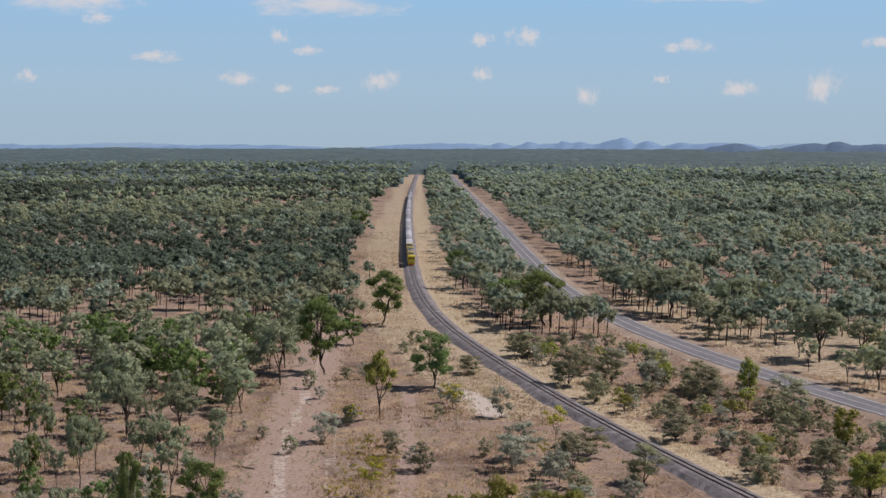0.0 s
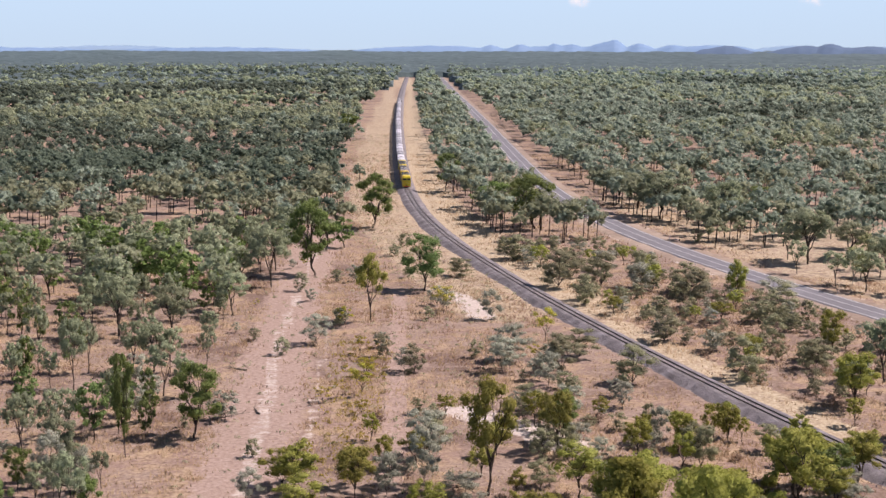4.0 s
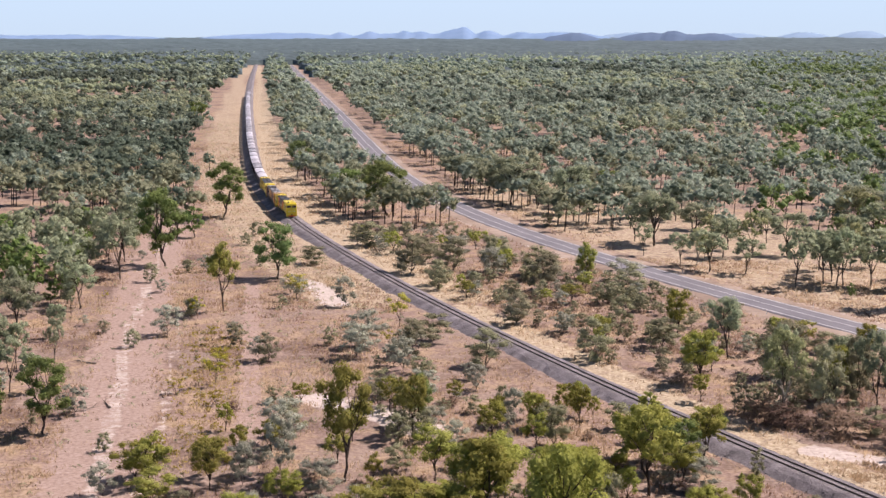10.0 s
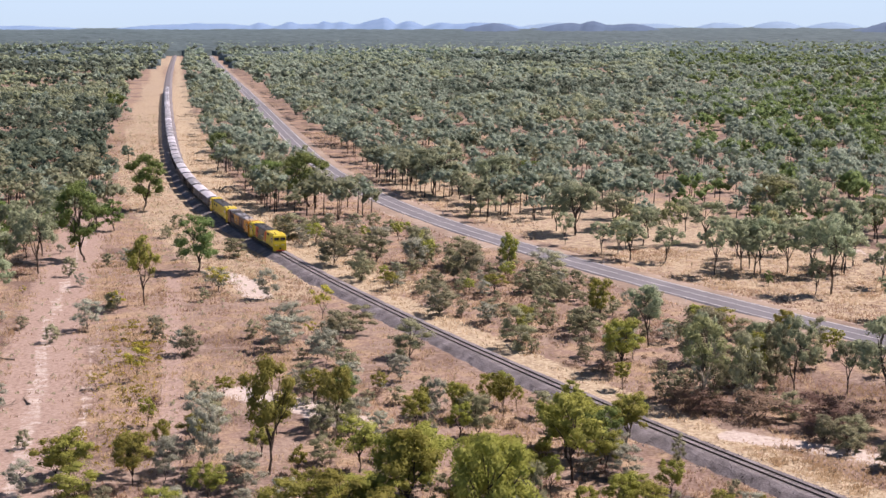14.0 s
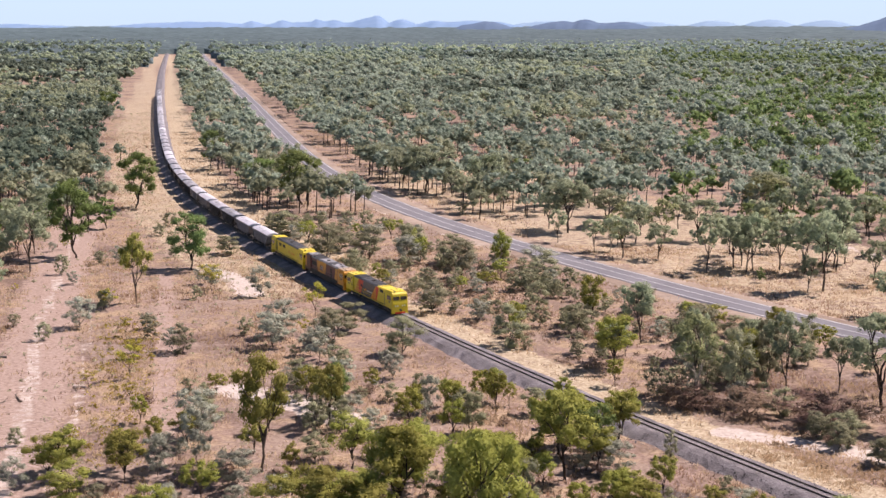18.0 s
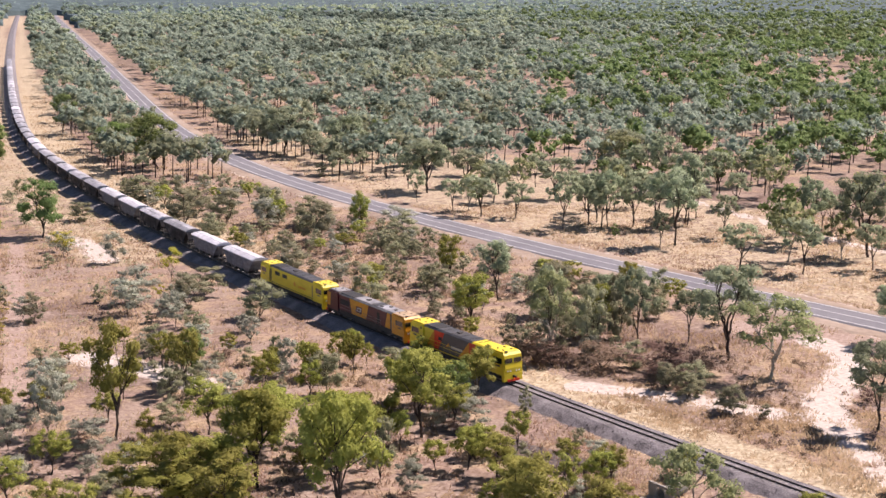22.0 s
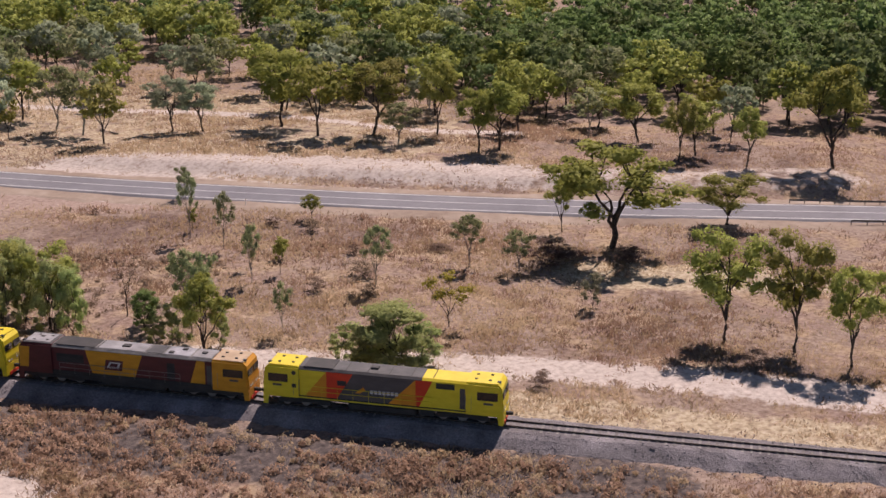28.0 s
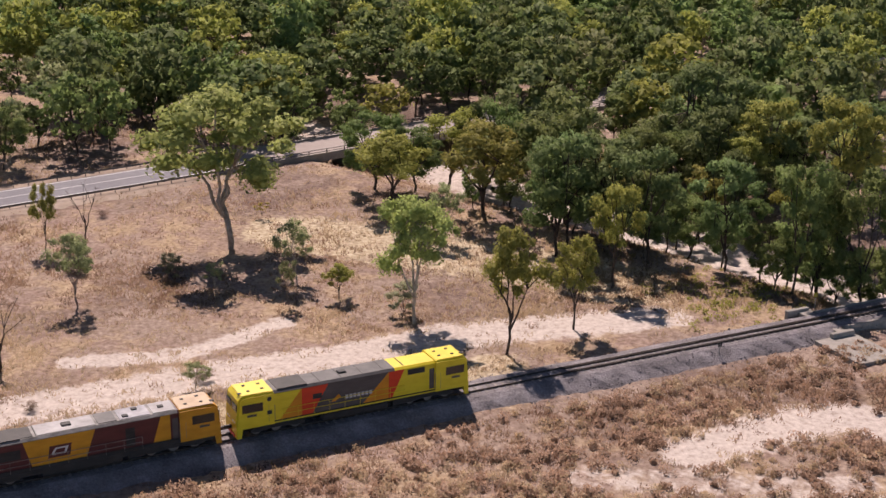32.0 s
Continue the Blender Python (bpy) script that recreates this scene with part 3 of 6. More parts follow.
ridge("backdrop_hills", -30, 60, 4720, [(-22, 46, 8), (-13, 45, 6), (0.3, 43, 0.6), (11.6, 48, 2.0), (14.5, 46.5, 2.4), (18.5, 44.5, 2.4), (21.2, 47, 1.7), (23.4, 51.5, 1.5), (25.6, 48, 1.8), (30, 50, 4)], M["palehill"], "range on the horizon, coloured pale blue for haze")
ridge("backdrop_hills", -30, 60, 4560, [(-18, 40, 9), (-9, 40, 8), (7.45, 63, 0.75), (7.1, 56, 1.2), (8.5, 50.5, 1.1), (9.8, 48, 1.3), (5.0, 53.5, 0.6), (5.7, 50.5, 0.8), (3.6, 49, 0.8), (2.4, 46, 1.0), (5, 46, 4), (11.5, 46, 3), (0, 44.5, 5)], M["bluehill"], "rounded hills near the horizon, coloured blue for haze")
ridge("backdrop_hills", 5, 60, 4250, [(16.0, 50, 1.3), (15.2, 46, 2.2), (17.6, 44, 1.6), (11.9, 45, 1.6), (16, 41.5, 3.5), (31.5, 140, 3.9), (29.2, 66, 2.3), (37, 120, 4.0)], M["hill"], "dark wooded hills near the horizon, blued for haze")


def sky_ring():
    """The open sky low over the horizon, all round, far behind everything."""
    v, f = [], []
    zs = (-60, 100, 300, 600, 1000, 1400)
    n = 96
    for z in zs:
        for k in range(n):
            a = 2 * math.pi * k / n
            v.append((4880 * math.sin(a), 4880 * math.cos(a), z))
    for j in range(len(zs) - 1):
        for k in range(n):
            k2 = (k + 1) % n
            f.append((j * n + k, j * n + k2, (j + 1) * n + k2, (j + 1) * n + k))
    ob = new("backdrop_sky", mesh_from("backdrop_sky", v, f, M["sky"]))
    ob.visible_shadow = False
    return tagged(ob, label="clear pale blue sky low over the horizon", category="sky", kind="structure")


sky_ring()


def cloud(heading, height_deg, width_deg, thick_deg):
    """A far bank of vapour behind everything, a shallow dished disc facing the plain."""
    far = 4750.0
    a, e = radians(heading), radians(height_deg + 0.4 * thick_deg)
    v, f = [(0, 0.0, 0)], []
    for ring in (0.5, 1.0):
        for k in range(16):
            b = 2 * math.pi * k / 16
            v.append((ring * math.cos(b), 0.02 * ring * ring, ring * math.sin(b)))
    for k in range(16):
        k2 = (k + 1) % 16
        f += [(0, 1 + k, 1 + k2), (1 + k, 17 + k, 17 + k2, 1 + k2)]
    ob = new("cloud", mesh_from("cloud", v, f, M["cloud"]))
    ob.matrix_basis = pose(far * math.sin(a), far * math.cos(a), 49.5 + far * math.tan(e), 0, 0, -heading) @ Matrix.Diagonal((far * radians(width_deg) * 0.62, 60.0, far * radians(thick_deg) * 0.95, 1))
    ob.visible_shadow = False
    return tagged(ob, label="small white fair-weather cloud", category="cloud", group="clouds over the plain", kind="structure")


for i, c in enumerate([(-14.8, 5.35, 5.2, 0.75), (-14.0, 4.8, 1.6, 0.4), (-5.0, 5.35, 7.0, 0.75), (-11.8, 3.3, 2.6, 0.4), (-6.8, 4.1, 1.0, 0.5), (-5.6, 3.65, 1.6, 0.3), (-8.5, 2.35, 2.0, 0.5), (-6.7, 2.1, 1.0, 0.3), (-2.6, 2.2, 1.8, 0.7), (-16.8, 2.45, 1.1, 0.4), (1.6, 4.05, 1.2, 0.4), (3.5, 4.1, 1.8, 0.6), (1.6, 2.65, 0.9, 0.5), (5.9, 1.7, 1.2, 0.6), (10.0, 3.75, 2.2, 0.4), (11.2, 5.75, 7.0, 0.5), (12.1, 2.0, 2.0, 0.5), (15.4, 1.9, 1.8, 0.9), (17.6, 3.8, 1.6, 0.4), (-4.9, 2.0, 1.4, 0.3), (9.0, 2.45, 0.8, 0.3)]):
    cloud(*c)

# ---------------------------------------------------------------- road


def build_road():
    q, d = rod[::2], rod_d[::2]
    land = q[:, 1] > 14
    ql, dl = q[land], d[land]
    road = tagged(new("road", strip_mesh("road", ql, dl, [-4.2, -3.65, -2, 0, 2, 3.65, 4.2], [-0.12, 0.20, 0.24, 0.27, 0.24, 0.20, -0.12], M["asphalt"], z0=0.08)), label="two-lane grey asphalt highway with white lines", category="road", kind="structure")
    sh = strip_mesh("road_shoulder", ql, dl, [-8.5, -6.4, -4.4, 4.4, 6.2, 8.0], [-0.25, 0.11, 0.16, 0.16, 0.11, -0.25], M["pinksoil"], ground=True, wobble=0.8)
    tagged(new("road_shoulder", sh), label="bare pinkish gravel shoulder of the highway", category="road shoulder", kind="structure")
    for o in (-3.15, 3.15):
        part("edge_line", strip_mesh("edge_line", ql, dl, [o - 0.10, o + 0.10], [0.0, 0.0], M["paint"], z0=0.318), None, road, "worn white edge line")
    part("centre_line", strip_mesh("centre_line", ql, dl, [-0.07, 0.07], [0, 0], M["paint"], z0=0.365), None, road, "worn white centre line")
    return road


build_road()


def guide_post():
    post = new("guide_post")
    part("post", boxes((-0.06, 0.06, -0.025, 0.025, 0, 1.0), bevel=0.012), M["paint"], post)
    part("reflector", boxes((-0.03, 0.03, -0.032, -0.026, 0.78, 0.92)), M["red"], post, "small red reflector")
    return tagged(post, label="white roadside guide post with a red reflector", category="guide post", group="guide posts along the highway")


M["red"] = material("red_paint", [(0.5, 0.03, 0.015), (0.62, 0.05, 0.02)], scale=3, rough=0.45)
M["oldrail"] = material("weathered_rail_steel", [(0.11, 0.095, 0.085), (0.22, 0.20, 0.185)], scale=3, rough=0.6, metal=0.3)
M["galv"] = material("galvanised_steel", [(0.30, 0.30, 0.30), (0.46, 0.46, 0.45)], scale=4, rough=0.5, metal=0.7)
first = guide_post()
k = 0
for i in range(130, len(rod) - 1, 40):
    if not 60 < rod[i, 1] < 420:
        continue
    for side in (-5.4, 5.4):
        x, y = rod[i, 0] + side * rod_d[i, 1], rod[i, 1] - side * rod_d[i, 0]
        m = pose(x, y, float(ground_z(x, y)) - 0.02, 0, 0, math.degrees(math.atan2(rod_d[i, 1], rod_d[i, 0])) - 90)
        if k == 0:
            first.matrix_basis = m
        else:
            copy_thing(first, m)
        k += 1


def along(q, s):
    """Place and direction on a line of one-metre steps."""
    i = int(np.clip(s, 0, len(q) - 2))
    a = s - i
    p = q[i] * (1 - a) + q[i + 1] * a
    d = q[i + 1] - q[i]
    return p, d / np.linalg.norm(d)


def road_bridge():
    """A long low concrete bridge that carries the road over the creek flat."""
    ids = np.where((rod[:, 1] <= 16) & (rod[:, 1] > -118))[0]
    q, d = rod[ids], rod_d[ids]
    bridge = new("road_bridge")
    deck = strip_mesh("deck", q[::2], d[::2], [-4.3, -4.3, 4.3, 4.3, -4.3], [-0.55, 0.33, 0.33, -0.55, -0.55], M["concrete"])
    part("deck", deck, None, bridge, "pale concrete deck slab")
    part("surface", strip_mesh("surface", q[::2], d[::2], [-3.9, 3.9], [0.35, 0.35], M["deckseal"]), None, bridge, "pale pinkish-grey sealed surface")
    for o in (-4.1, 4.1):
        part("kerb", strip_mesh("kerb", q[::2], d[::2], [o - 0.2, o - 0.2, o + 0.2, o + 0.2], [0.33, 0.6, 0.6, 0.33], M["concrete"]), None, bridge)
        for h in (0.85, 1.2):
            part("rail", strip_mesh("rail", q[::2], d[::2], [o - 0.05, o - 0.05, o + 0.05, o + 0.05, o - 0.05], [h - 0.09, h, h, h - 0.09, h - 0.09], M["oldrail"]), None, bridge, "weathered steel bridge rail")
        pm = bm_mesh("rail_post", boxes((-0.07, 0.07, -0.07, 0.07, 0.5, 1.22), bevel=0.02), M["oldrail"])
        for i in range(1, len(q), 3):
            ob = part("rail_post", pm, None, bridge)
            ob.matrix_basis = pose(q[i, 0] + o * d[i, 1], q[i, 1] - o * d[i, 0], 0, 0, 0, math.degrees(math.atan2(d[i, 1], d[i, 0])))
    wall = bm_mesh("pier", boxes((-0.35, 0.35, -3.6, 3.6, -3.6, -0.75), (-0.5, 0.5, -4.1, 4.1, -0.85, -0.5), bevel=0.05), M["concrete"])
    for i in range(4, len(q), 11):
        ob = part("pier", wall, None, bridge, "stained concrete pier")
        ob.matrix_basis = pose(q[i, 0], q[i, 1], 0, 0, 0, math.degrees(math.atan2(d[i, 1], d[i, 0])))
    return tagged(bridge, label="low concrete road bridge with steel rails", category="bridge")


road_bridge()


def guard_rail(i0, i1, off):
    q, d = rod[i0:i1], rod_d[i0:i1]
    g = new("guard_rail")
    part("beam", strip_mesh("beam", q, d, [off - 0.04, off + 0.03, off - 0.04, off + 0.03, off - 0.04, off - 0.04], [0.75, 0.68, 0.61, 0.54, 0.47, 0.75], M["oldrail"]), None, g, "corrugated steel beam")
    pm = bm_mesh("post", boxes((-0.06, 0.06, -0.05, 0.05, -0.3, 0.74), bevel=0.01), M["oldrail"])
    for i in range(0, len(q), 2):
        ob = part("post", pm, None, g)
        o = off + (0.12 if off > 0 else -0.12)
        ob.matrix_basis = pose(q[i, 0] + o * d[i, 1], q[i, 1] - o * d[i, 0], 0, 0, 0, 0)
    return tagged(g, label="weathered steel guard rail beside the highway", category="guard rail", group="guard rails at the bridge")


js = np.where((rod[:, 1] > 15) & (rod[:, 1] < 58))[0]
guard_rail(js[0], js[-1], 4.7)
guard_rail(js[0], js[-1] - 6, -4.7)

# ---------------------------------------------------------------- railway


def build_railway():
    land = trk[:, 1] > -54
    q, d = trk[land], trk_d[land]
    # ballast with a finer line near by, coarser far off
    keep = np.concatenate([np.arange(0, 560, 1), np.arange(560, len(q), 8)])
    bal = strip_mesh("ballast", q[keep], d[keep], [-4.2, -3.0, -2.1, -1.45, -1.02, -0.55, 0, 0.55, 1.02, 1.45, 2.1, 3.0, 4.2], [-0.45, 0.12, 0.55, 0.77, 0.775, 0.79, 0.785, 0.79, 0.775, 0.77, 0.55, 0.12, -0.45], M["ballast"], wobble=0.3)
    railway = tagged(new("railway", bal), label="single railway track on grey stone ballast", category="railway", kind="structure")
    keep = np.concatenate([np.arange(0, 620, 1), np.arange(620, len(trk), 6)])
    qa, da = trk[keep], trk_d[keep]
    for o in (-0.57, 0.57):
        prof = [(-0.07, 0.80), (-0.07, 0.82), (-0.012, 0.84), (-0.012, 0.91), (-0.036, 0.92), (-0.036, RAIL_TOP), (0.036, RAIL_TOP), (0.036, 0.92), (0.012, 0.91), (0.012, 0.84), (0.07, 0.82), (0.07, 0.80)]
        part("rail", strip_mesh("rail", qa, da, [o + p[0] for p in prof], [p[1] for p in prof], M["rail"]), None, railway, "rusty rail with a polished head")
    return railway


railway = build_railway()


def rail_bridge():
    """Concrete bridge that carries the railway over the creek, with its abutment and apron."""
    ids = np.where(trk[:, 1] < -52)[0][::-1]
    q, d = trk[ids], -trk_d[ids]
    bridge = new("rail_bridge")
    part("deck", strip_mesh("deck", q[::2], d[::2], [-2.3, -2.3, -2.05, -2.05, 2.05, 2.05, 2.3, 2.3, -2.3], [-0.35, 0.85, 0.85, 0.62, 0.62, 0.85, 0.85, -0.35, -0.35], M["concrete"]), None, bridge, "grey concrete deck trough")
    part("ballast_bed", strip_mesh("ballast_bed", q[::2], d[::2], [-2.0, -1.2, 1.2, 2.0], [0.70, 0.74, 0.74, 0.70], M["ballast"]), None, bridge, "grey stone ballast")
    pm = bm_mesh("pier", boxes((-0.5, 0.5, -2.0, 2.0, -3.7, -0.7), (-0.65, 0.65, -2.3, 2.3, -0.75, -0.34), bevel=0.06), M["concrete"])
    for i in range(9, len(q), 10):
        ob = part("pier", pm, None, bridge)
        ob.matrix_basis = pose(q[i, 0], q[i, 1], 0, 0, 0, math.degrees(math.atan2(d[i, 1], d[i, 0])))
    p, e = q[0], d[0]
    ang = math.degrees(math.atan2(e[1], e[0]))
    bm = boxes((-1.2, 0.5, -3.4, 3.4, -3.2, 0.62), (-2.6, 0.2, 3.1, 3.6, -3.0, 0.9), (-2.6, 0.2, -3.6, -3.1, -3.0, 0.9), bevel=0.05)
    ob = part("abutment", bm, M["concrete"], bridge, "concrete abutment with wing walls")
    ob.matrix_basis = pose(p[0], p[1], 0, 0, 0, ang)
    bm = bmesh.new()
    prism(bm, [(-4.5, 0.42), (0.4, 0.42), (4.6, -2.6), (4.6, -3.1), (-4.5, -0.4)], -9.5, -3.2)
    ob = part("apron", bm, M["concrete"], bridge, "sloping concrete bank protection")
    ob.matrix_basis = pose(p[0], p[1], 0, 0, 0, ang)
    return tagged(bridge, label="concrete railway bridge over a sandy creek", category="bridge")


rail_bridge()
for o in (-0.36, 0.36):
    ids = np.where(trk[:, 1] < -24)[0]
    part("check_rail", strip_mesh("check_rail", trk[ids], trk_d[ids], [o - 0.035, o - 0.035, o + 0.035, o + 0.035], [0.80, 0.93, 0.93, 0.80], M["rail"]), None, railway, "rusty check rail")


def marker_post(x, y, h, plate):
    post = new("marker_post")
    bm = bmesh.new()
    tube(bm, (0, 0, -0.2), (0, 0, h), 0.045, n=8)
    part("post", bm, M["galv"], post)
    part("plate", boxes((-0.03, 0.03, -0.22, 0.22, h - 0.35, h + 0.1), bevel=0.01), plate, post, "small plain sign plate")
    post.matrix_basis = pose(x, y, float(ground_z(x, y)), 0, 0, 22)
    return tagged(post, label="small lineside marker post with a plain plate", category="sign", group="lineside markers")


M["dark"] = material("dark_paint", [(0.02, 0.02, 0.02), (0.04, 0.04, 0.04)], scale=4, rough=0.6)
M["signyellow"] = material("sign_yellow", [(0.45, 0.32, 0.02), (0.52, 0.38, 0.03)], scale=4, rough=0.5)
marker_post(130.1, -39.6, 1.6, M["dark"])
marker_post(141.6, -52.6, 2.2, M["signyellow"])


def culvert():
    """Concrete pipe culvert under the railway bank: headwall, round pipe, apron."""
    c = new("culvert")
    bm = bmesh.new()
    n, r0, r1 = 20, 0.62, 0.50
    rings = []
    for x, r in ((0.0, r0), (0.0, r1), (3.2, r1), (3.2, r0)):
        rings.append([bm.verts.new((x, r * math.cos(2 * math.pi * k / n), 0.55 + r * math.sin(2 * math.pi * k / n))) for k in range(n)])
    for a, b in ((0, 1), (1, 2), (2, 3), (3, 0)):
        for k in range(n):
            bm.faces.new((rings[a][k], rings[a][(k + 1) % n], rings[b][(k + 1) % n], rings[b][k]))
    part("pipe", bm, M["concrete"], c, "round concrete pipe")
    bm = boxes((-0.05, 0.25, -1.6, -0.62, -0.3, 1.45), (-0.05, 0.25, 0.62, 1.6, -0.3, 1.45), (-0.05, 0.25, -0.62, 0.62, 1.18, 1.45), bevel=0.02)
    part("headwall", bm, M["concrete"], c, "weathered concrete headwall")
    part("apron", boxes((-2.4, -0.05, -1.5, 1.5, -0.35, 0.12), bevel=0.04), M["concrete"], c, "concrete apron slab")
    c.matrix_basis = pose(55.6, 113.0, 0.05, 0, 0, 22)
    return tagged(c, label="small concrete pipe culvert under the railway bank", category="culvert")


culvert()

# ---------------------------------------------------------------- train
def coat(name, a, b, rough=0.42, spec=0.5, varied=0.0):
    return material(name, [a, b], scale=1.2, per_object=varied, rough=rough, bump=0.06, bump_scale=6, spec=spec, stretch=(0.6, 0.6, 1.6))


C = {
    "yellow": coat("yellow_paint", (0.66, 0.50, 0.016), (0.76, 0.60, 0.03)),
    "orange": coat("orange_paint", (0.62, 0.215, 0.010), (0.72, 0.28, 0.016)),
    "amber": coat("amber_paint", (0.52, 0.215, 0.008), (0.64, 0.29, 0.015)),
    "red": coat("signal_red_paint", (0.62, 0.035, 0.010), (0.72, 0.05, 0.013)),
    "grey": coat("charcoal_paint", (0.055, 0.05, 0.052), (0.085, 0.078, 0.08)),
    "maroon": coat("maroon_paint", (0.065, 0.008, 0.011), (0.1, 0.016, 0.02)),
    "white": coat("white_paint", (0.5, 0.5, 0.5), (0.6, 0.6, 0.6)),
    "black": coat("black_underframe", (0.012, 0.012, 0.012), (0.04, 0.036, 0.034), rough=0.7),
    "roof": coat("dusty_grey_roof", (0.032, 0.032, 0.034), (0.085, 0.08, 0.08), rough=0.6),
    "paleroof": coat("pale_dusty_roof", (0.05, 0.047, 0.045), (0.26, 0.25, 0.24), rough=0.6),
    "wagon": material("grimy_wagon_side", [(0.010, 0.009, 0.011), (0.022, 0.019, 0.022), (0.05, 0.045, 0.048), (0.16, 0.15, 0.155)], scale=0.55, rough=0.75, bump=0.1, stretch=(0.5, 0.5, 1.2), detail=5),
    "wagontop": coat("pale_wagon_cover", (0.42, 0.42, 0.46), (0.64, 0.64, 0.69), rough=0.6, varied=0.12),
    "oldroof": coat("dusty_roof_panel", (0.17, 0.165, 0.17), (0.33, 0.325, 0.33), rough=0.55),
    "tan": coat("faded_tan_roof", (0.36, 0.25, 0.15), (0.50, 0.37, 0.24), rough=0.6),
    "dirtytop": coat("dusty_wagon_cover", (0.20, 0.20, 0.22), (0.46, 0.46, 0.50), rough=0.65, varied=0.35),
    "palewagon": coat("pale_wagon_side", (0.085, 0.085, 0.10), (0.20, 0.20, 0.225), rough=0.65),
    "glass": coat("dark_window_glass", (0.008, 0.01, 0.012), (0.015, 0.018, 0.02), rough=0.08, spec=0.8),
    "steel": coat("worn_steel", (0.12, 0.10, 0.09), (0.26, 0.24, 0.22), rough=0.5),
    "lamp": coat("headlamp_glass", (0.75, 0.75, 0.7), (0.85, 0.85, 0.8), rough=0.15),
}
SHARED = {}


def wheel_mesh():
    if "wheel" not in SHARED:
        bm = bmesh.new()
        for y in (-0.57, 0.57):
            tube(bm, (0, y - 0.06, 0), (0, y + 0.06, 0), 0.46, n=14)
        tube(bm, (0, -0.8, 0), (0, 0.8, 0), 0.09, n=8)
        SHARED["wheel"] = bm_mesh("wheel", bm, C["steel"])
    return SHARED["wheel"]


def bogie(thing, x, axles):
    half = (axles - 1) * 0.85 if axles == 3 else 0.9
    bm = bmesh.new()
    for y in (-0.95, 0.95):
        prism(bm, [(-half - 0.7, 0.42), (-half - 0.5, 0.75), (-0.4, 0.82), (0.4, 0.82), (half + 0.5, 0.75), (half + 0.7, 0.42), (half, 0.36), (0.4, 0.52), (-0.4, 0.52), (-half, 0.36)], y - 0.1, y + 0.1)
    box(bm, -0.3, 0.3, -0.95, 0.95, 0.45, 0.85)
    b = part("bogie", bm, C["black"], thing, "black bogie frame")
    b.matrix_basis = pose(x, 0, 0)
    for i in range(axles):
        w = part("wheelset", wheel_mesh(), None, b)
        w.matrix_basis = pose((i - (axles - 1) / 2) * (2 * half / (axles - 1)), 0, 0.46)
    return b


def panel(thing, name, outline, side, mat, label, proud, y0):
    """A painted area or plate on a side: outline in (x, z), 12 mm thick, standing proud by so much."""
    bm = bmesh.new()
    lo, hi = (y0 + proud - 0.012, y0 + proud) if side > 0 else (-y0 - proud, -y0 - proud + 0.012)
    prism(bm, outline, lo, hi)
    return part(name, bm, mat, thing, label)


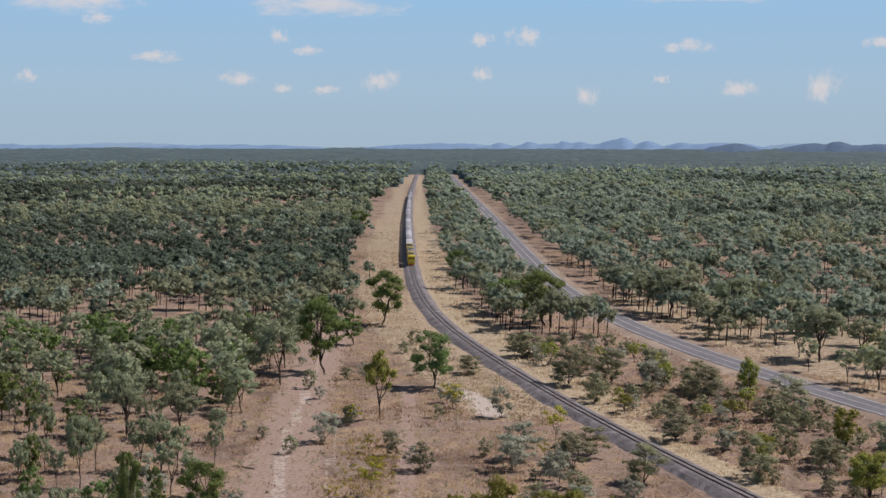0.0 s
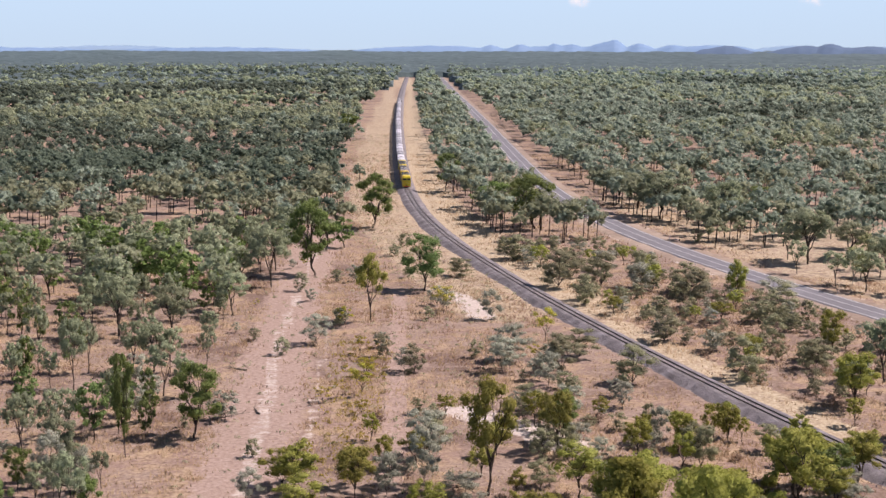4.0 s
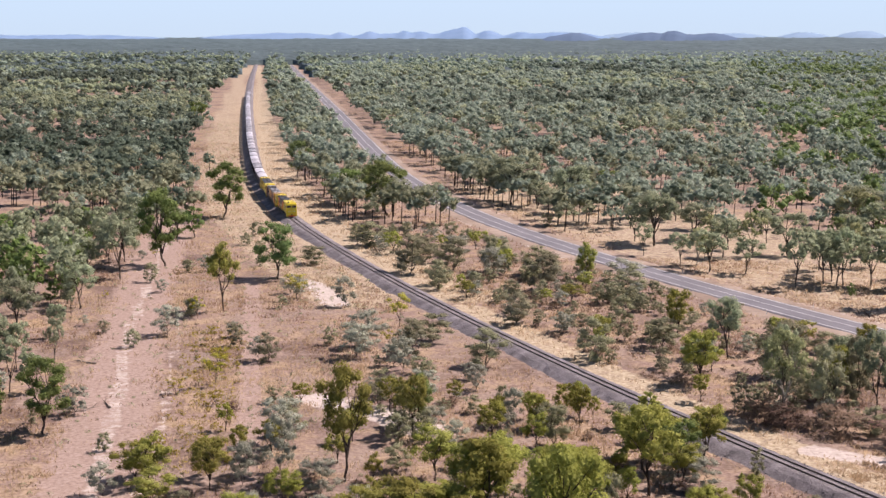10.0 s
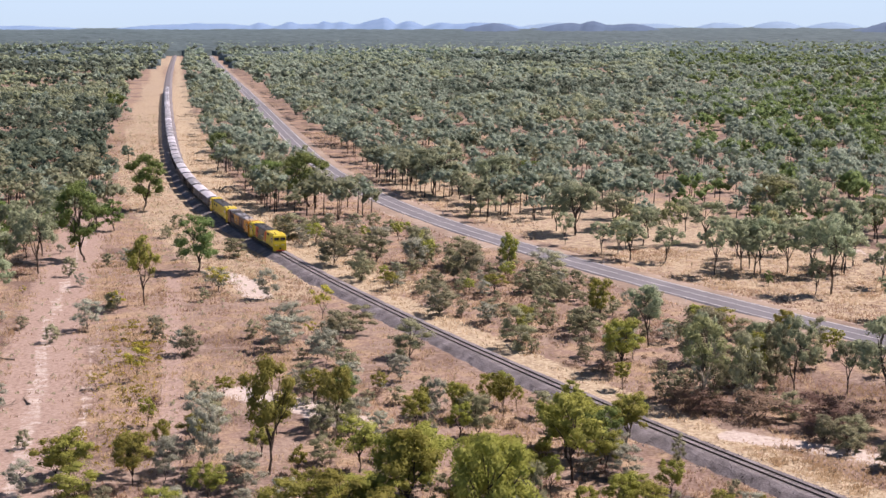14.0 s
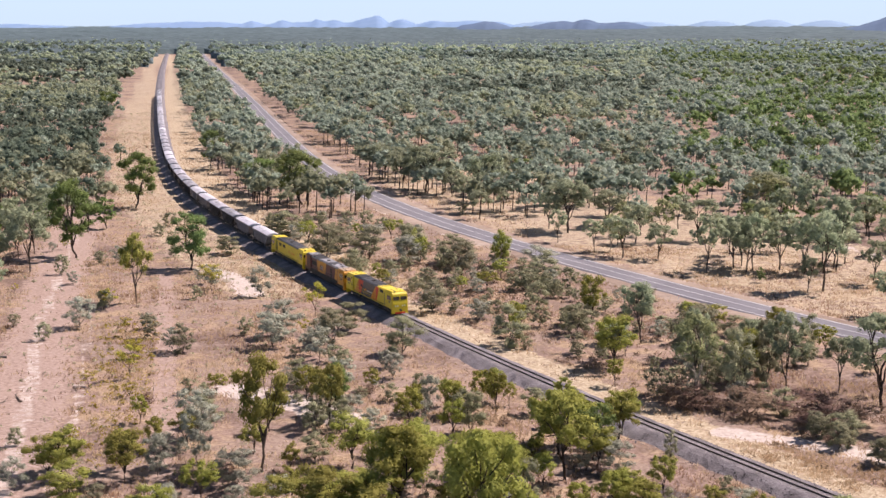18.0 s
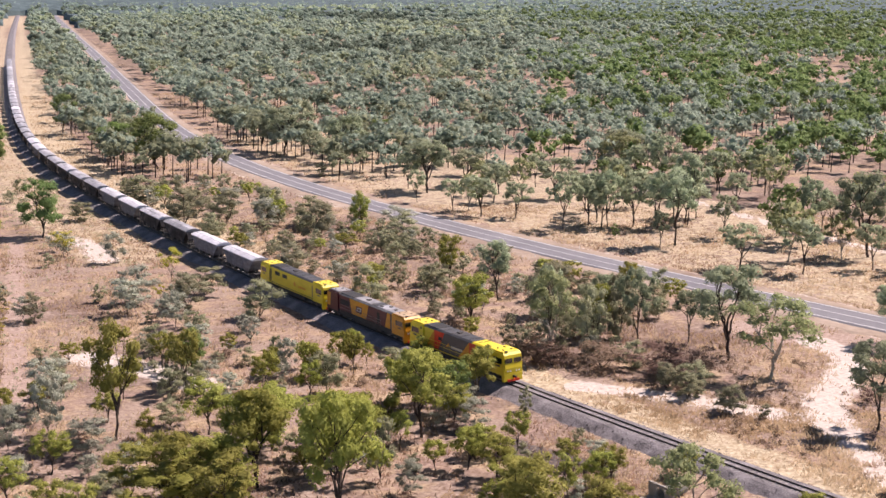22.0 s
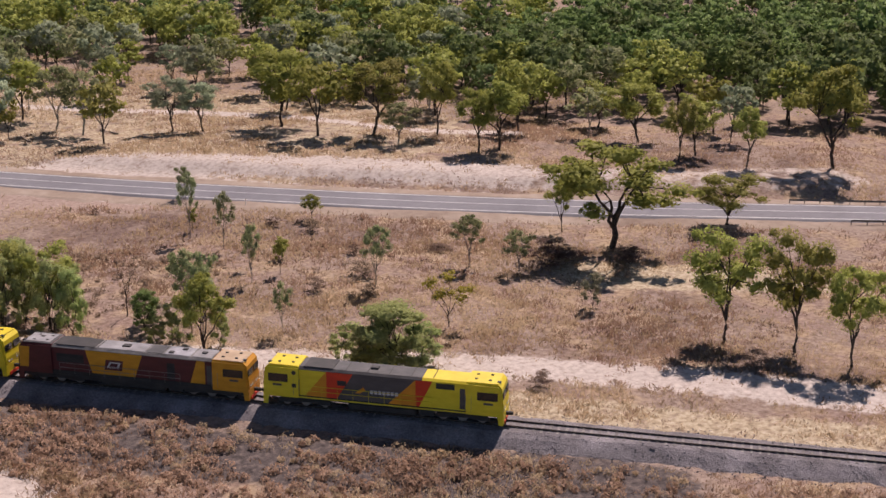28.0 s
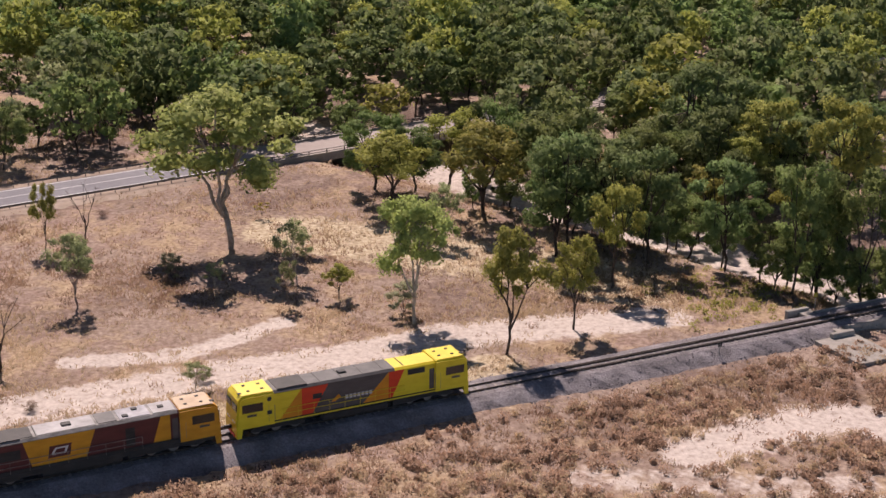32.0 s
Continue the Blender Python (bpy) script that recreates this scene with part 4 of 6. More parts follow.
def locomotive(kind):
    """Narrow-gauge diesel with a cab at each end; x forward, z up from the rail head, 21 m over its pilots."""
    loco = new("locomotive")
    main = {"lead": C["yellow"], "old": C["amber"], "third": C["yellow"]}[kind]
    L, W = 10.45, 1.42
    # frame and walkway
    part("underframe", boxes((-L + 0.5, L - 0.5, -1.3, 1.3, 0.92, 1.22), bevel=0.03), C["black"], loco, "black underframe")
    sill = main if kind != "old" else C["black"]
    for s in (-1, 1):
        bm = boxes((-L + 0.2, L - 0.2, s * 1.30 - 0.04, s * 1.30 + 0.04, 1.02, 1.14), bevel=0.015)
        part("sill", bm, sill, loco)
    # hood between the cabs, with chamfered roof edges
    bm = bmesh.new()
    prism(bm, [(-1.24, 1.15), (-1.24, 3.62), (-1.02, 3.78), (1.02, 3.78), (1.24, 3.62), (1.24, 1.15)], -7.6, 7.6, "x")
    part("hood", bm, main if kind != "old" else C["maroon"], loco)
    bm = bmesh.new()
    prism(bm, [(-1.255, 3.58), (-1.255, 3.63), (-1.03, 3.80), (-0.9, 3.82), (0.9, 3.82), (1.03, 3.80), (1.255, 3.63), (1.255, 3.58)], -7.3, 3.5 if kind == "lead" else 7.2, "x")
    part("roof", bm, C["roof"] if kind != "old" else C["paleroof"], loco, "dusty grey roof panels")
    # cabs
    for end in (1, -1):
        out = [(7.3, 1.02), (7.3, 3.86), (10.05, 3.80), (10.32, 3.50), (10.42, 2.45), (10.5, 1.9), (10.45, 1.02)]
        bm = bmesh.new()
        prism(bm, [(end * x, z) for x, z in out], -W, W)
        es = [e for e in bm.edges if abs(e.verts[0].co.y - e.verts[1].co.y) < 0.01 and e.verts[0].co.z > 1.8 and e.verts[1].co.z > 1.8]
        bmesh.ops.bevel(bm, geom=es, offset=0.14, segments=2, affect="EDGES")
        blunt = kind == "old" and end < 0
        shell = C["maroon"] if blunt else main
        cab = part("cab", bm, shell, loco)
        part("cab_roof", boxes((end * 8.68 - 1.34, end * 8.68 + 1.34, -1.24, 1.24, 3.84, 3.90), bevel=0.03), main if kind != "old" else C["roof"] if blunt else C["tan"], cab)
        for x, y in ((8.0, -0.5), (8.0, 0.5), (9.2, -0.6), (9.2, 0.6)):
            part("roof_vent", boxes((end * x - 0.12, end * x + 0.12, y - 0.08, y + 0.08, 3.89, 3.97)), C["black"], cab)
        bm = bmesh.new()
        for s in (-1, 1):
            prism(bm, [(9.97 * end, 1.2), (10.4 * end, 1.2), (10.5 * end, 0.25), (10.1 * end, 0.25)], s * 1.34 - 0.07, s * 1.34 + 0.07)
        box(bm, end * 10.44 - 0.06, end * 10.44 + 0.06, -1.36, 1.36, 0.28, 1.25)
        part("pilot", bm, shell, loco, "pilot plate below the cab")
        part("lower_pilot", boxes((end * 10.53 - 0.03, end * 10.53 + 0.03, -0.9, 0.9, 0.24, 0.52)), C["red"], loco, "red lower pilot plate")
        part("coupler", boxes((end * 10.75 - 0.35, end * 10.75 + 0.35, -0.14, 0.14, 0.72, 1.0), bevel=0.04), C["black"], loco)
        for s in (-1, 1):
            if blunt:
                continue
            panel(loco, "window", [(end * 10.0, 2.38), (end * 10.0, 3.12), (end * 8.25, 3.12), (end * 8.25, 2.38)], s, C["glass"], "dark cab side window", 0.012, W)
            panel(loco, "number_mark", [(end * 9.6, 2.0), (end * 9.6, 2.2), (end * 8.8, 2.2), (end * 8.8, 2.0)], s, C["grey"], "plain dark number bar", 0.008, W)
            wb = boxes((end * 10.40 - 0.05, end * 10.40 + 0.06, s * 0.68 - 0.55, s * 0.68 + 0.55, 2.52, 3.12), bevel=0.03)
            ws = part("windscreen", wb, C["glass"], loco, "dark front windscreen")
            for y in (0.45, 0.85):
                bm = bmesh.new()
                tube(bm, (end * 10.44, s * y, 1.55), (end * 10.53, s * y, 1.55), 0.10, n=10)
                part("headlamp", bm, C["lamp"], loco, "round headlamp")
            bm = bmesh.new()
            for x in (7.75, 7.25):
                tube(bm, (end * x, s * 1.40, 1.3), (end * x, s * 1.40, 2.7), 0.025, n=6)
            part("grab_rail", bm, C["steel"], loco)
            if kind != "lead" or end > 0:
                panel(loco, "door_recess", [(end * 7.2, 1.35), (end * 7.2, 3.2), (end * 6.75, 3.2), (end * 6.75, 1.35)], s, C["grey"], "dark cab door", 0.02, 1.24)
        part("horn", boxes((end * 10.0 - 0.15, end * 10.0 + 0.15, -0.9, -0.6, 3.86, 3.95)), C["black"], cab)
        bogie(loco, end * 6.9, 3)
    # side colours
    for s in (-1, 1):
        def area(name, pts, mat, label, proud=0.008):
            panel(loco, name, [(x * 1.0, z) for x, z in pts], s, mat, label, proud, 1.24)
        if kind == "lead":
            area("colour_panel", [(-4.3, 1.18), (-2.9, 3.60), (2.97, 3.60), (0.57, 1.18)], C["grey"], "charcoal side panel")
            area("colour_panel", [(-4.85, 3.60), (-2.5, 3.60), (-3.95, 1.18), (-4.85, 1.18)], C["red"], "red diagonal stripe", 0.012)
            area("colour_panel", [(-6.8, 1.18), (-4.85, 3.60), (-4.85, 1.18)], C["orange"], "orange diagonal stripe", 0.012)
            area("colour_panel", [(0.55, 1.18), (2.95, 3.60), (2.95, 1.18)], C["orange"], "orange diagonal stripe", 0.012)
            area("colour_panel", [(2.95, 3.60), (4.4, 3.60), (3.25, 1.18), (2.95, 1.18)], C["red"], "red diagonal stripe", 0.014)
            area("vent", [(-3.9, 2.45), (-3.9, 2.9), (-3.1, 2.9), (-3.1, 2.45)], C["black"], "small dark vent", 0.022)
            area("logo_shape", [(-2.3, 1.9), (-1.6, 2.5), (-1.4, 2.2), (-1.9, 1.9)], C["orange"], "small orange and white emblem", 0.020)
            for k in range(7):
                area("lettering_bar", [(-1.0 + 0.36 * k, 1.95), (-1.0 + 0.36 * k, 2.28), (-0.74 + 0.36 * k, 2.28), (-0.74 + 0.36 * k, 1.95)], C["white"], "plain white lettering bar", 0.020)
            panel(loco, "vent", [(-7.9, 1.95), (-7.9, 2.3), (-7.5, 2.3), (-7.5, 1.95)], s, C["black"], "small dark side vent", 0.012, W)
            panel(loco, "port", [(-7.7 + 0.2 * math.cos(k * 0.628), 3.3 + 0.2 * math.sin(k * 0.628)) for k in range(10)], s, C["black"], "round dark port", 0.012, W)
            area("air_intake", [(4.7, 3.0), (4.7, 3.5), (6.3, 3.5), (6.3, 3.0)], C["black"], "dark air intake grille", 0.022)
        elif kind == "old":
            area("colour_panel", [(-3.6, 1.18), (-4.2, 3.60), (1.0, 3.60), (0.2, 1.18)], C["amber"], "amber side panel", 0.012)
            area("colour_panel", [(6.6, 1.18), (5.2, 1.18), (5.9, 3.60), (6.6, 3.60)], C["amber"], "amber stripe", 0.012)
            area("logo_shape", [(-2.5, 1.85), (-2.35, 2.85), (-0.75, 2.85), (-0.9, 1.85)], C["maroon"], "maroon slanted emblem plate", 0.020)
            area("logo_shape", [(-2.3, 2.08), (-1.95, 2.66), (-0.98, 2.66), (-1.2, 2.08)], C["white"], "white slanted emblem", 0.026)
            area("logo_shape", [(-2.05, 2.2), (-1.85, 2.54), (-1.2, 2.54), (-1.33, 2.2)], C["maroon"], "maroon middle of the emblem", 0.032)
            area("skirt", [(-10.1, 0.72), (-10.1, 1.42), (10.1, 1.42), (10.1, 0.72)], C["black"], "grimy black frame skirt", 0.085)
            panel(loco, "colour_panel", [(-10.3, 1.5), (-10.3, 3.5), (-9.3, 3.5), (-9.5, 1.5)], s, C["amber"], "amber end stripe", 0.012, W)
            area("colour_panel", [(-6.9, 2.25), (-6.9, 3.05), (-4.4, 3.05), (-4.4, 2.25)], C["black"], "dark recessed equipment bay", 0.012)
            area("air_intake", [(3.2, 1.5), (3.2, 3.1), (3.9, 3.1), (3.9, 1.5)], C["black"], "dark recessed grille", 0.016)
        else:
            area("logo_shape", [(0.6, 2.0), (1.1, 2.7), (1.7, 2.0)], C["orange"], "small orange emblem", 0.020)
            for k in range(7):
                area("lettering_bar", [(2.2 + 0.36 * k, 1.95), (2.2 + 0.36 * k, 2.28), (2.46 + 0.36 * k, 2.28), (2.46 + 0.36 * k, 1.95)], C["orange"], "plain orange lettering bar", 0.020)
            for x in (-5.5, -3.0):
                area("air_intake", [(x, 2.55), (x, 3.15), (x + 1.6, 3.15), (x + 1.6, 2.55)], C["black"], "dark air intake grille", 0.020)
        # handrail along the walkway
        bm = bmesh.new()
        for z in (1.75, 2.2):
            tube(bm, (-6.6, s * 1.40, z), (4.4, s * 1.38, z), 0.022, n=6)
        for k in range(9):
            tube(bm, (-6.6 + k * 1.375, s * 1.40, 1.2), (-6.6 + k * 1.375, s * 1.40, 2.2), 0.014, n=6)
        part("handrail", bm, C["steel"] if kind == "old" else main, loco, "thin painted handrail")
    # roof fittings and fuel tank
    if kind == "old":
        for x0, x1, mat, text in ((-9.9, -7.6, "oldroof", "pale dusty roof panel"), (-7.2, -3.4, "black", "dark roof grille panel"), (-3.1, 1.1, "oldroof", "pale dusty roof panel"), (1.3, 2.7, "roof", "dark roof panel"), (2.9, 5.2, "dirtytop", "grey roof panel"), (5.4, 7.1, "oldroof", "pale dusty roof panel")):
            top = 3.90 if x1 < -7.5 else 3.82
            part("roof_panel", boxes((x0, x1, -0.96, 0.96, top - 0.01, top + 0.035), bevel=0.012), C[mat], loco, text)
        for x, y in ((3.4, -0.5), (4.3, 0.45), (6.2, 0.0), (-8.8, 0.3)):
            part("roof_hatch", boxes((x - 0.22, x + 0.22, y - 0.2, y + 0.2, 3.84, 3.95), bevel=0.02), C["black"], loco, "small dark roof hatch")
    part("fuel_tank", boxes((-3.0, 3.0, -1.2, 1.2, 0.25, 0.95), bevel=0.15), C["black"], loco, "black fuel tank")
    part("radiator_grille", boxes((-6.9, -4.3, -1.05, 1.05, 3.76, 3.87), bevel=0.02), C["black"], loco, "black roof radiator grille")
    for k in range(5):
        part("roof_seam", boxes((-3.2 + 1.9 * k, -3.14 + 1.9 * k, -0.95, 0.95, 3.81, 3.84)), C["black"], loco)
    part("exhaust", boxes((-1.2, -0.5, -0.3, 0.3, 3.79, 3.98), bevel=0.05), C["black"], loco, "sooty exhaust stack")
    for y in (-1.1, 1.1):
        part("battery_box", boxes((3.3, 4.6, y - 0.2, y + 0.2, 0.45, 0.95), bevel=0.03), C["black"], loco)
    labels = {"lead": "yellow diesel locomotive with charcoal, red and orange side panels", "old": "weathered maroon and amber diesel locomotive", "third": "yellow diesel locomotive with a dusty dark roof"}
    return tagged(loco, label=labels[kind], category="locomotive", group="locomotives of the train")


def wagon(side, label, cover):
    """Covered hopper wagon, 15.4 m over couplers, with sloped end sheets under an overhanging pale cover."""
    w = new("hopper_wagon")
    bm = bmesh.new()
    prism(bm, [(-6.3, 3.2), (6.3, 3.2), (6.2, 2.95), (4.3, 1.15), (-4.3, 1.15), (-6.2, 2.95)], -1.30, 1.30)
    part("body", bm, side, w)
    ribs = bm_mesh("rib", boxes((-0.04, 0.04, -0.03, 0.03, 1.2, 3.15)), side)
    for k in range(16):
        ob = part("rib", ribs, None, w)
        ob.matrix_basis = pose(-3.85 + 1.1 * (k % 8), 1.33 if k < 8 else -1.33, 0)
    bm = bmesh.new()
    prism(bm, [(-1.38, 3.16), (-1.42, 3.34), (-0.75, 3.62), (0.75, 3.62), (1.42, 3.34), (1.38, 3.16)], -6.35, 6.35, "x")
    part("cover", bm, C[cover], w, "dusty roof cover")
    for x in (-5.0, -2.5, 0.0, 2.5, 5.0):
        part("hatch", boxes((x - 1.15, x + 1.15, -0.5, 0.5, 3.62, 3.70), bevel=0.03), C[cover], w)
    for e in (-1, 1):
        bm = bmesh.new()
        prism(bm, [(-1.28, 3.12), (1.28, 3.12), (0.42, 1.5), (-0.42, 1.5)], 0.0, 0.04, "x")
        for v in bm.verts:
            u = (3.12 - v.co.z) / 1.62
            v.co.x = e * (6.30 + v.co.x) - e * 1.5 * u * 0.95
        part("end_sheet", bm, C["palewagon"], w, "grey sloped end sheet")
        bm = bmesh.new()
        for y in (-1.22, 1.22):
            tube(bm, (e * 7.0, y, 1.1), (e * 7.0, y, 3.2), 0.035, n=6)
        part("end_post", bm, C["steel"], w)
        part("end_platform", boxes((e * 6.6 - 0.55, e * 6.6 + 0.55, -1.25, 1.25, 1.02, 1.10)), C["black"], w)
        part("coupler", boxes((e * 7.4 - 0.35, e * 7.4 + 0.35, -0.1, 0.1, 0.78, 0.98)), C["black"], w)
        bogie(w, e * 5.6, 2)
    part("underframe", boxes((-7.1, 7.1, -0.35, 0.35, 0.85, 1.12), bevel=0.02), C["black"], w)
    for x in (-2.6, 0.0, 2.6):
        bm = bmesh.new()
        prism(bm, [(x - 1.1, 1.16), (x + 1.1, 1.16), (x + 0.4, 0.42), (x - 0.4, 0.42)], -0.9, 0.9)
        part("discharge_chute", bm, C["black"], w)
    return tagged(w, label=label, category="wagon", group="hopper wagons of the train")


train = []
lead, old, third = locomotive("lead"), locomotive("old"), locomotive("third")
old.scale, third.scale = (1.04, 0.98, 0.97), (1.05, 1.0, 1.0)
train += [(lead, 10.5, 0, 6.9), (old, 33.2, 0, 6.9), (third, 56.3, 0, 6.9)]
grimy = wagon(C["wagon"], "covered hopper wagon with a pale roof and grimy dark sides", "dirtytop")
clean = wagon(C["palewagon"], "covered hopper wagon with a pale roof and pale grey sides", "wagontop")
spare = [grimy, clean]
for i in range(41):
    src = clean if i in (0, 1, 4, 5, 11, 12, 19, 27, 28, 35) else grimy
    if src in spare:
        spare.remove(src)
        ob = src
    else:
        ob = copy_thing(src, Matrix.Identity(4))
    train.append((ob, 69.2 + 7.7 + 15.4 * i, 0, 5.6))

S_TRK = np.concatenate([[0], np.cumsum(np.linalg.norm(np.diff(trk, axis=0), axis=1))])
S_ZERO = float(np.interp(-60, trk[:, 1], S_TRK))


def on_track(s):
    return Vector((float(np.interp(s, S_TRK, trk[:, 0])), float(np.interp(s, S_TRK, trk[:, 1])), RAIL_TOP))


def front_of_train(t):
    """Distance of the leading pilot along the line, from the creek end."""
    return S_ZERO + 622.3 - 17.9 * t


def motions():
    for ob, back, turned, half in train:
        rows = []
        for t in range(0, 33):
            s = front_of_train(t) + back
            a, b = on_track(s - half), on_track(s + half)
            d = a - b
            if turned:
                d = -d
            rows.append((t, Matrix.LocRotScale((a + b) / 2, Euler((0, 0, math.atan2(d.y, d.x))), None)))
        walk(ob, rows)

# ---------------------------------------------------------------- trees


def limb(bm, pts, r0, r1, n=5):
    """A tapered branch along a bent line."""
    rings = []
    for i, p in enumerate(pts):
        a, b = pts[max(0, i - 1)], pts[min(len(pts) - 1, i + 1)]
        q = (Vector(b) - Vector(a)).to_track_quat("Z", "Y")
        r = r0 + (r1 - r0) * i / (len(pts) - 1)
        rings.append([bm.verts.new(Vector(p) + q @ Vector((r * math.cos(2 * math.pi * k / n), r * math.sin(2 * math.pi * k / n), 0))) for k in range(n)])
    for u, w in zip(rings, rings[1:]):
        for k in range(n):
            bm.faces.new((u[k], u[(k + 1) % n], w[(k + 1) % n], w[k]))
    bm.faces.new(rings[-1])


def bent(a, b, rnd, sag, n=4):
    a, b = Vector(a), Vector(b)
    out = []
    for i in range(n + 1):
        u = i / n
        p = a.lerp(b, u)
        if 0 < i < n:
            p += Vector((rnd.uniform(-1, 1), rnd.uniform(-1, 1), rnd.uniform(-0.5, 0.5))) * sag
        out.append(p)
    return out


def unit(v):
    return v / np.maximum(np.linalg.norm(v, axis=1), 1e-9)[:, None]


def ball(n):
    """A rough round lump of 20 (n=1) or 8 (n=0) triangles: corners and faces."""
    if n == 0:
        v = np.array([(1, 0, 0), (0, 1, 0), (-1, 0, 0), (0, -1, 0), (0, 0, 1), (0, 0, -1)], float)
        f = [(0, 1, 4), (1, 2, 4), (2, 3, 4), (3, 0, 4), (1, 0, 5), (2, 1, 5), (3, 2, 5), (0, 3, 5)]
        return v, np.array(f)
    v = [(0, 0, 1.0)] + [(0.894 * math.cos(k * 1.2566), 0.894 * math.sin(k * 1.2566), 0.447) for k in range(5)]
    v += [(0.894 * math.cos(k * 1.2566 + 0.6283), 0.894 * math.sin(k * 1.2566 + 0.6283), -0.447) for k in range(5)] + [(0, 0, -1.0)]
    f = []
    for k in range(5):
        j = (k + 1) % 5
        f += [(0, 1 + k, 1 + j), (1 + k, 6 + k, 1 + j), (1 + j, 6 + k, 6 + j), (6 + k, 11, 6 + j)]
    return np.array(v), np.array(f)


def leaves(rng, centres, radii, count, size, squash=0.85, droop=0.35, ruffle=0.45, heart=None, lump=None, share=0.66):
    """Many small pointed leaf sprays lying over the surface of clumps; a denser inner mass of foliage fills each clump."""
    centres, radii = np.array(centres), np.array(radii)
    counts = np.maximum(3, (count * (radii / radii.mean()) ** 1.3)).astype(int) if lump is not None else np.full(len(radii), count)
    n = int(counts.sum())
    c = np.repeat(centres, counts, 0)
    r = np.repeat(radii, counts)
    d = unit(rng.normal(size=(n, 3)))
    d[:, 2] = np.where((d[:, 2] < -0.2) & (rng.random(n) < 0.5), -d[:, 2], d[:, 2])
    p = c + d * (r * rng.uniform(0.6, 1.12, n))[:, None] * np.array([1, 1, squash])
    t = unit(d + ruffle * rng.normal(size=(n, 3)))
    u = rng.normal(size=(n, 3))
    u[:, 2] -= droop
    u = unit(u - t * (u * t).sum(1)[:, None])
    w = np.cross(t, u)
    s = (size * rng.uniform(0.6, 1.4, n))[:, None]
    v = np.stack([p - u * s * 0.3 + w * s * 0.45, p - u * s * 0.4 - w * s * 0.42, p + u * s * 0.75], 1).reshape(-1, 3)
    whole = unit(p - np.array(heart)) if heart is not None else np.array([0.0, 0.0, 1.0])
    soft = np.repeat(unit(0.6 * d + 0.4 * whole + 0.30 * rng.normal(size=(n, 3))), 3, 0)
    if lump is not None:
        bv, bf = ball(lump)
        m = len(centres)
        q = bv[None] * (1 + 0.30 * (rng.random((m, len(bv), 1)) - 0.5)) * (share * radii)[:, None, None] * np.array([1, 1, squash]) + centres[:, None]
        nn = np.broadcast_to(unit(bv)[None], q.shape)
        v = np.vstack([v, q[:, bf].reshape(-1, 3)])
        soft = np.vstack([soft, unit(nn[:, bf].reshape(-1, 3) + 0.12 * rng.normal(size=(m * bf.size, 3)))])
    return v, np.arange(len(v)).reshape(-1, 3), soft


KINDS = {  # leaf, bark, clear trunk share, clumps, clump size, crown depth, label, name, category
    "e": ("leaf_e", "bark", 0.34, 17, 0.27, 0.66, "grey-green eucalypt with dark forked trunk and open crown", "eucalypt_tree", "tree"),
    "d": ("leaf_d", "bark", 0.24, 19, 0.29, 0.76, "dark green eucalypt with a dense rounded crown", "eucalypt_tree", "tree"),
    "g": ("leaf_g", "bark", 0.30, 18, 0.29, 0.72, "fresh green tree with a slender dark trunk", "gum_tree", "tree"),
    "o": ("leaf_o", "bark", 0.26, 18, 0.30, 0.74, "olive-green tree with a rounded crown", "gum_tree", "tree"),
    "q": ("leaf_q", "palebark", 0.30, 22, 0.27, 0.74, "spreading pale green gum with a white forked trunk", "gum_tree", "tree"),
    "p": ("leaf_p", "palebark", 0.30, 17, 0.26, 0.70, "sparse pale green tree with thin visible limbs", "gum_tree", "tree"),
    "b": ("leaf_b", "bark", 0.08, 15, 0.36, 0.90, "olive-green rounded shrub in dry grass", "shrub", "shrub"),
    "s": ("leaf_s", "bark", 0.12, 15, 0.33, 0.86, "silvery grey-green wattle shrub in dry grass", "shrub", "shrub"),
    "y": ("leaf_y", "bark", 0.25, 9, 0.28, 0.70, "yellowish-green sapling in dry grass", "sapling", "shrub"),
    "w": ("leaf_g", "bark", 0.08, 16, 0.34, 0.90, "dense fresh green multi-stemmed bush", "green_bush", "shrub"),
    "v": ("leaf_w", "bark", 0.06, 18, 0.31, 0.92, "dense willowy green multi-stemmed bush", "green_bush", "shrub"),
    "r": ("leaf_r", "bark", 0.05, 10, 0.42, 0.95, "low reddish-brown scrub among dry grass", "dry_bush", "bush"),
    "x": (None, "bark", 0.35, 9, 0.2, 0.6, "dead bare tree with dark forked limbs", "dead_tree", "tree"),
}
SHAPES = {}


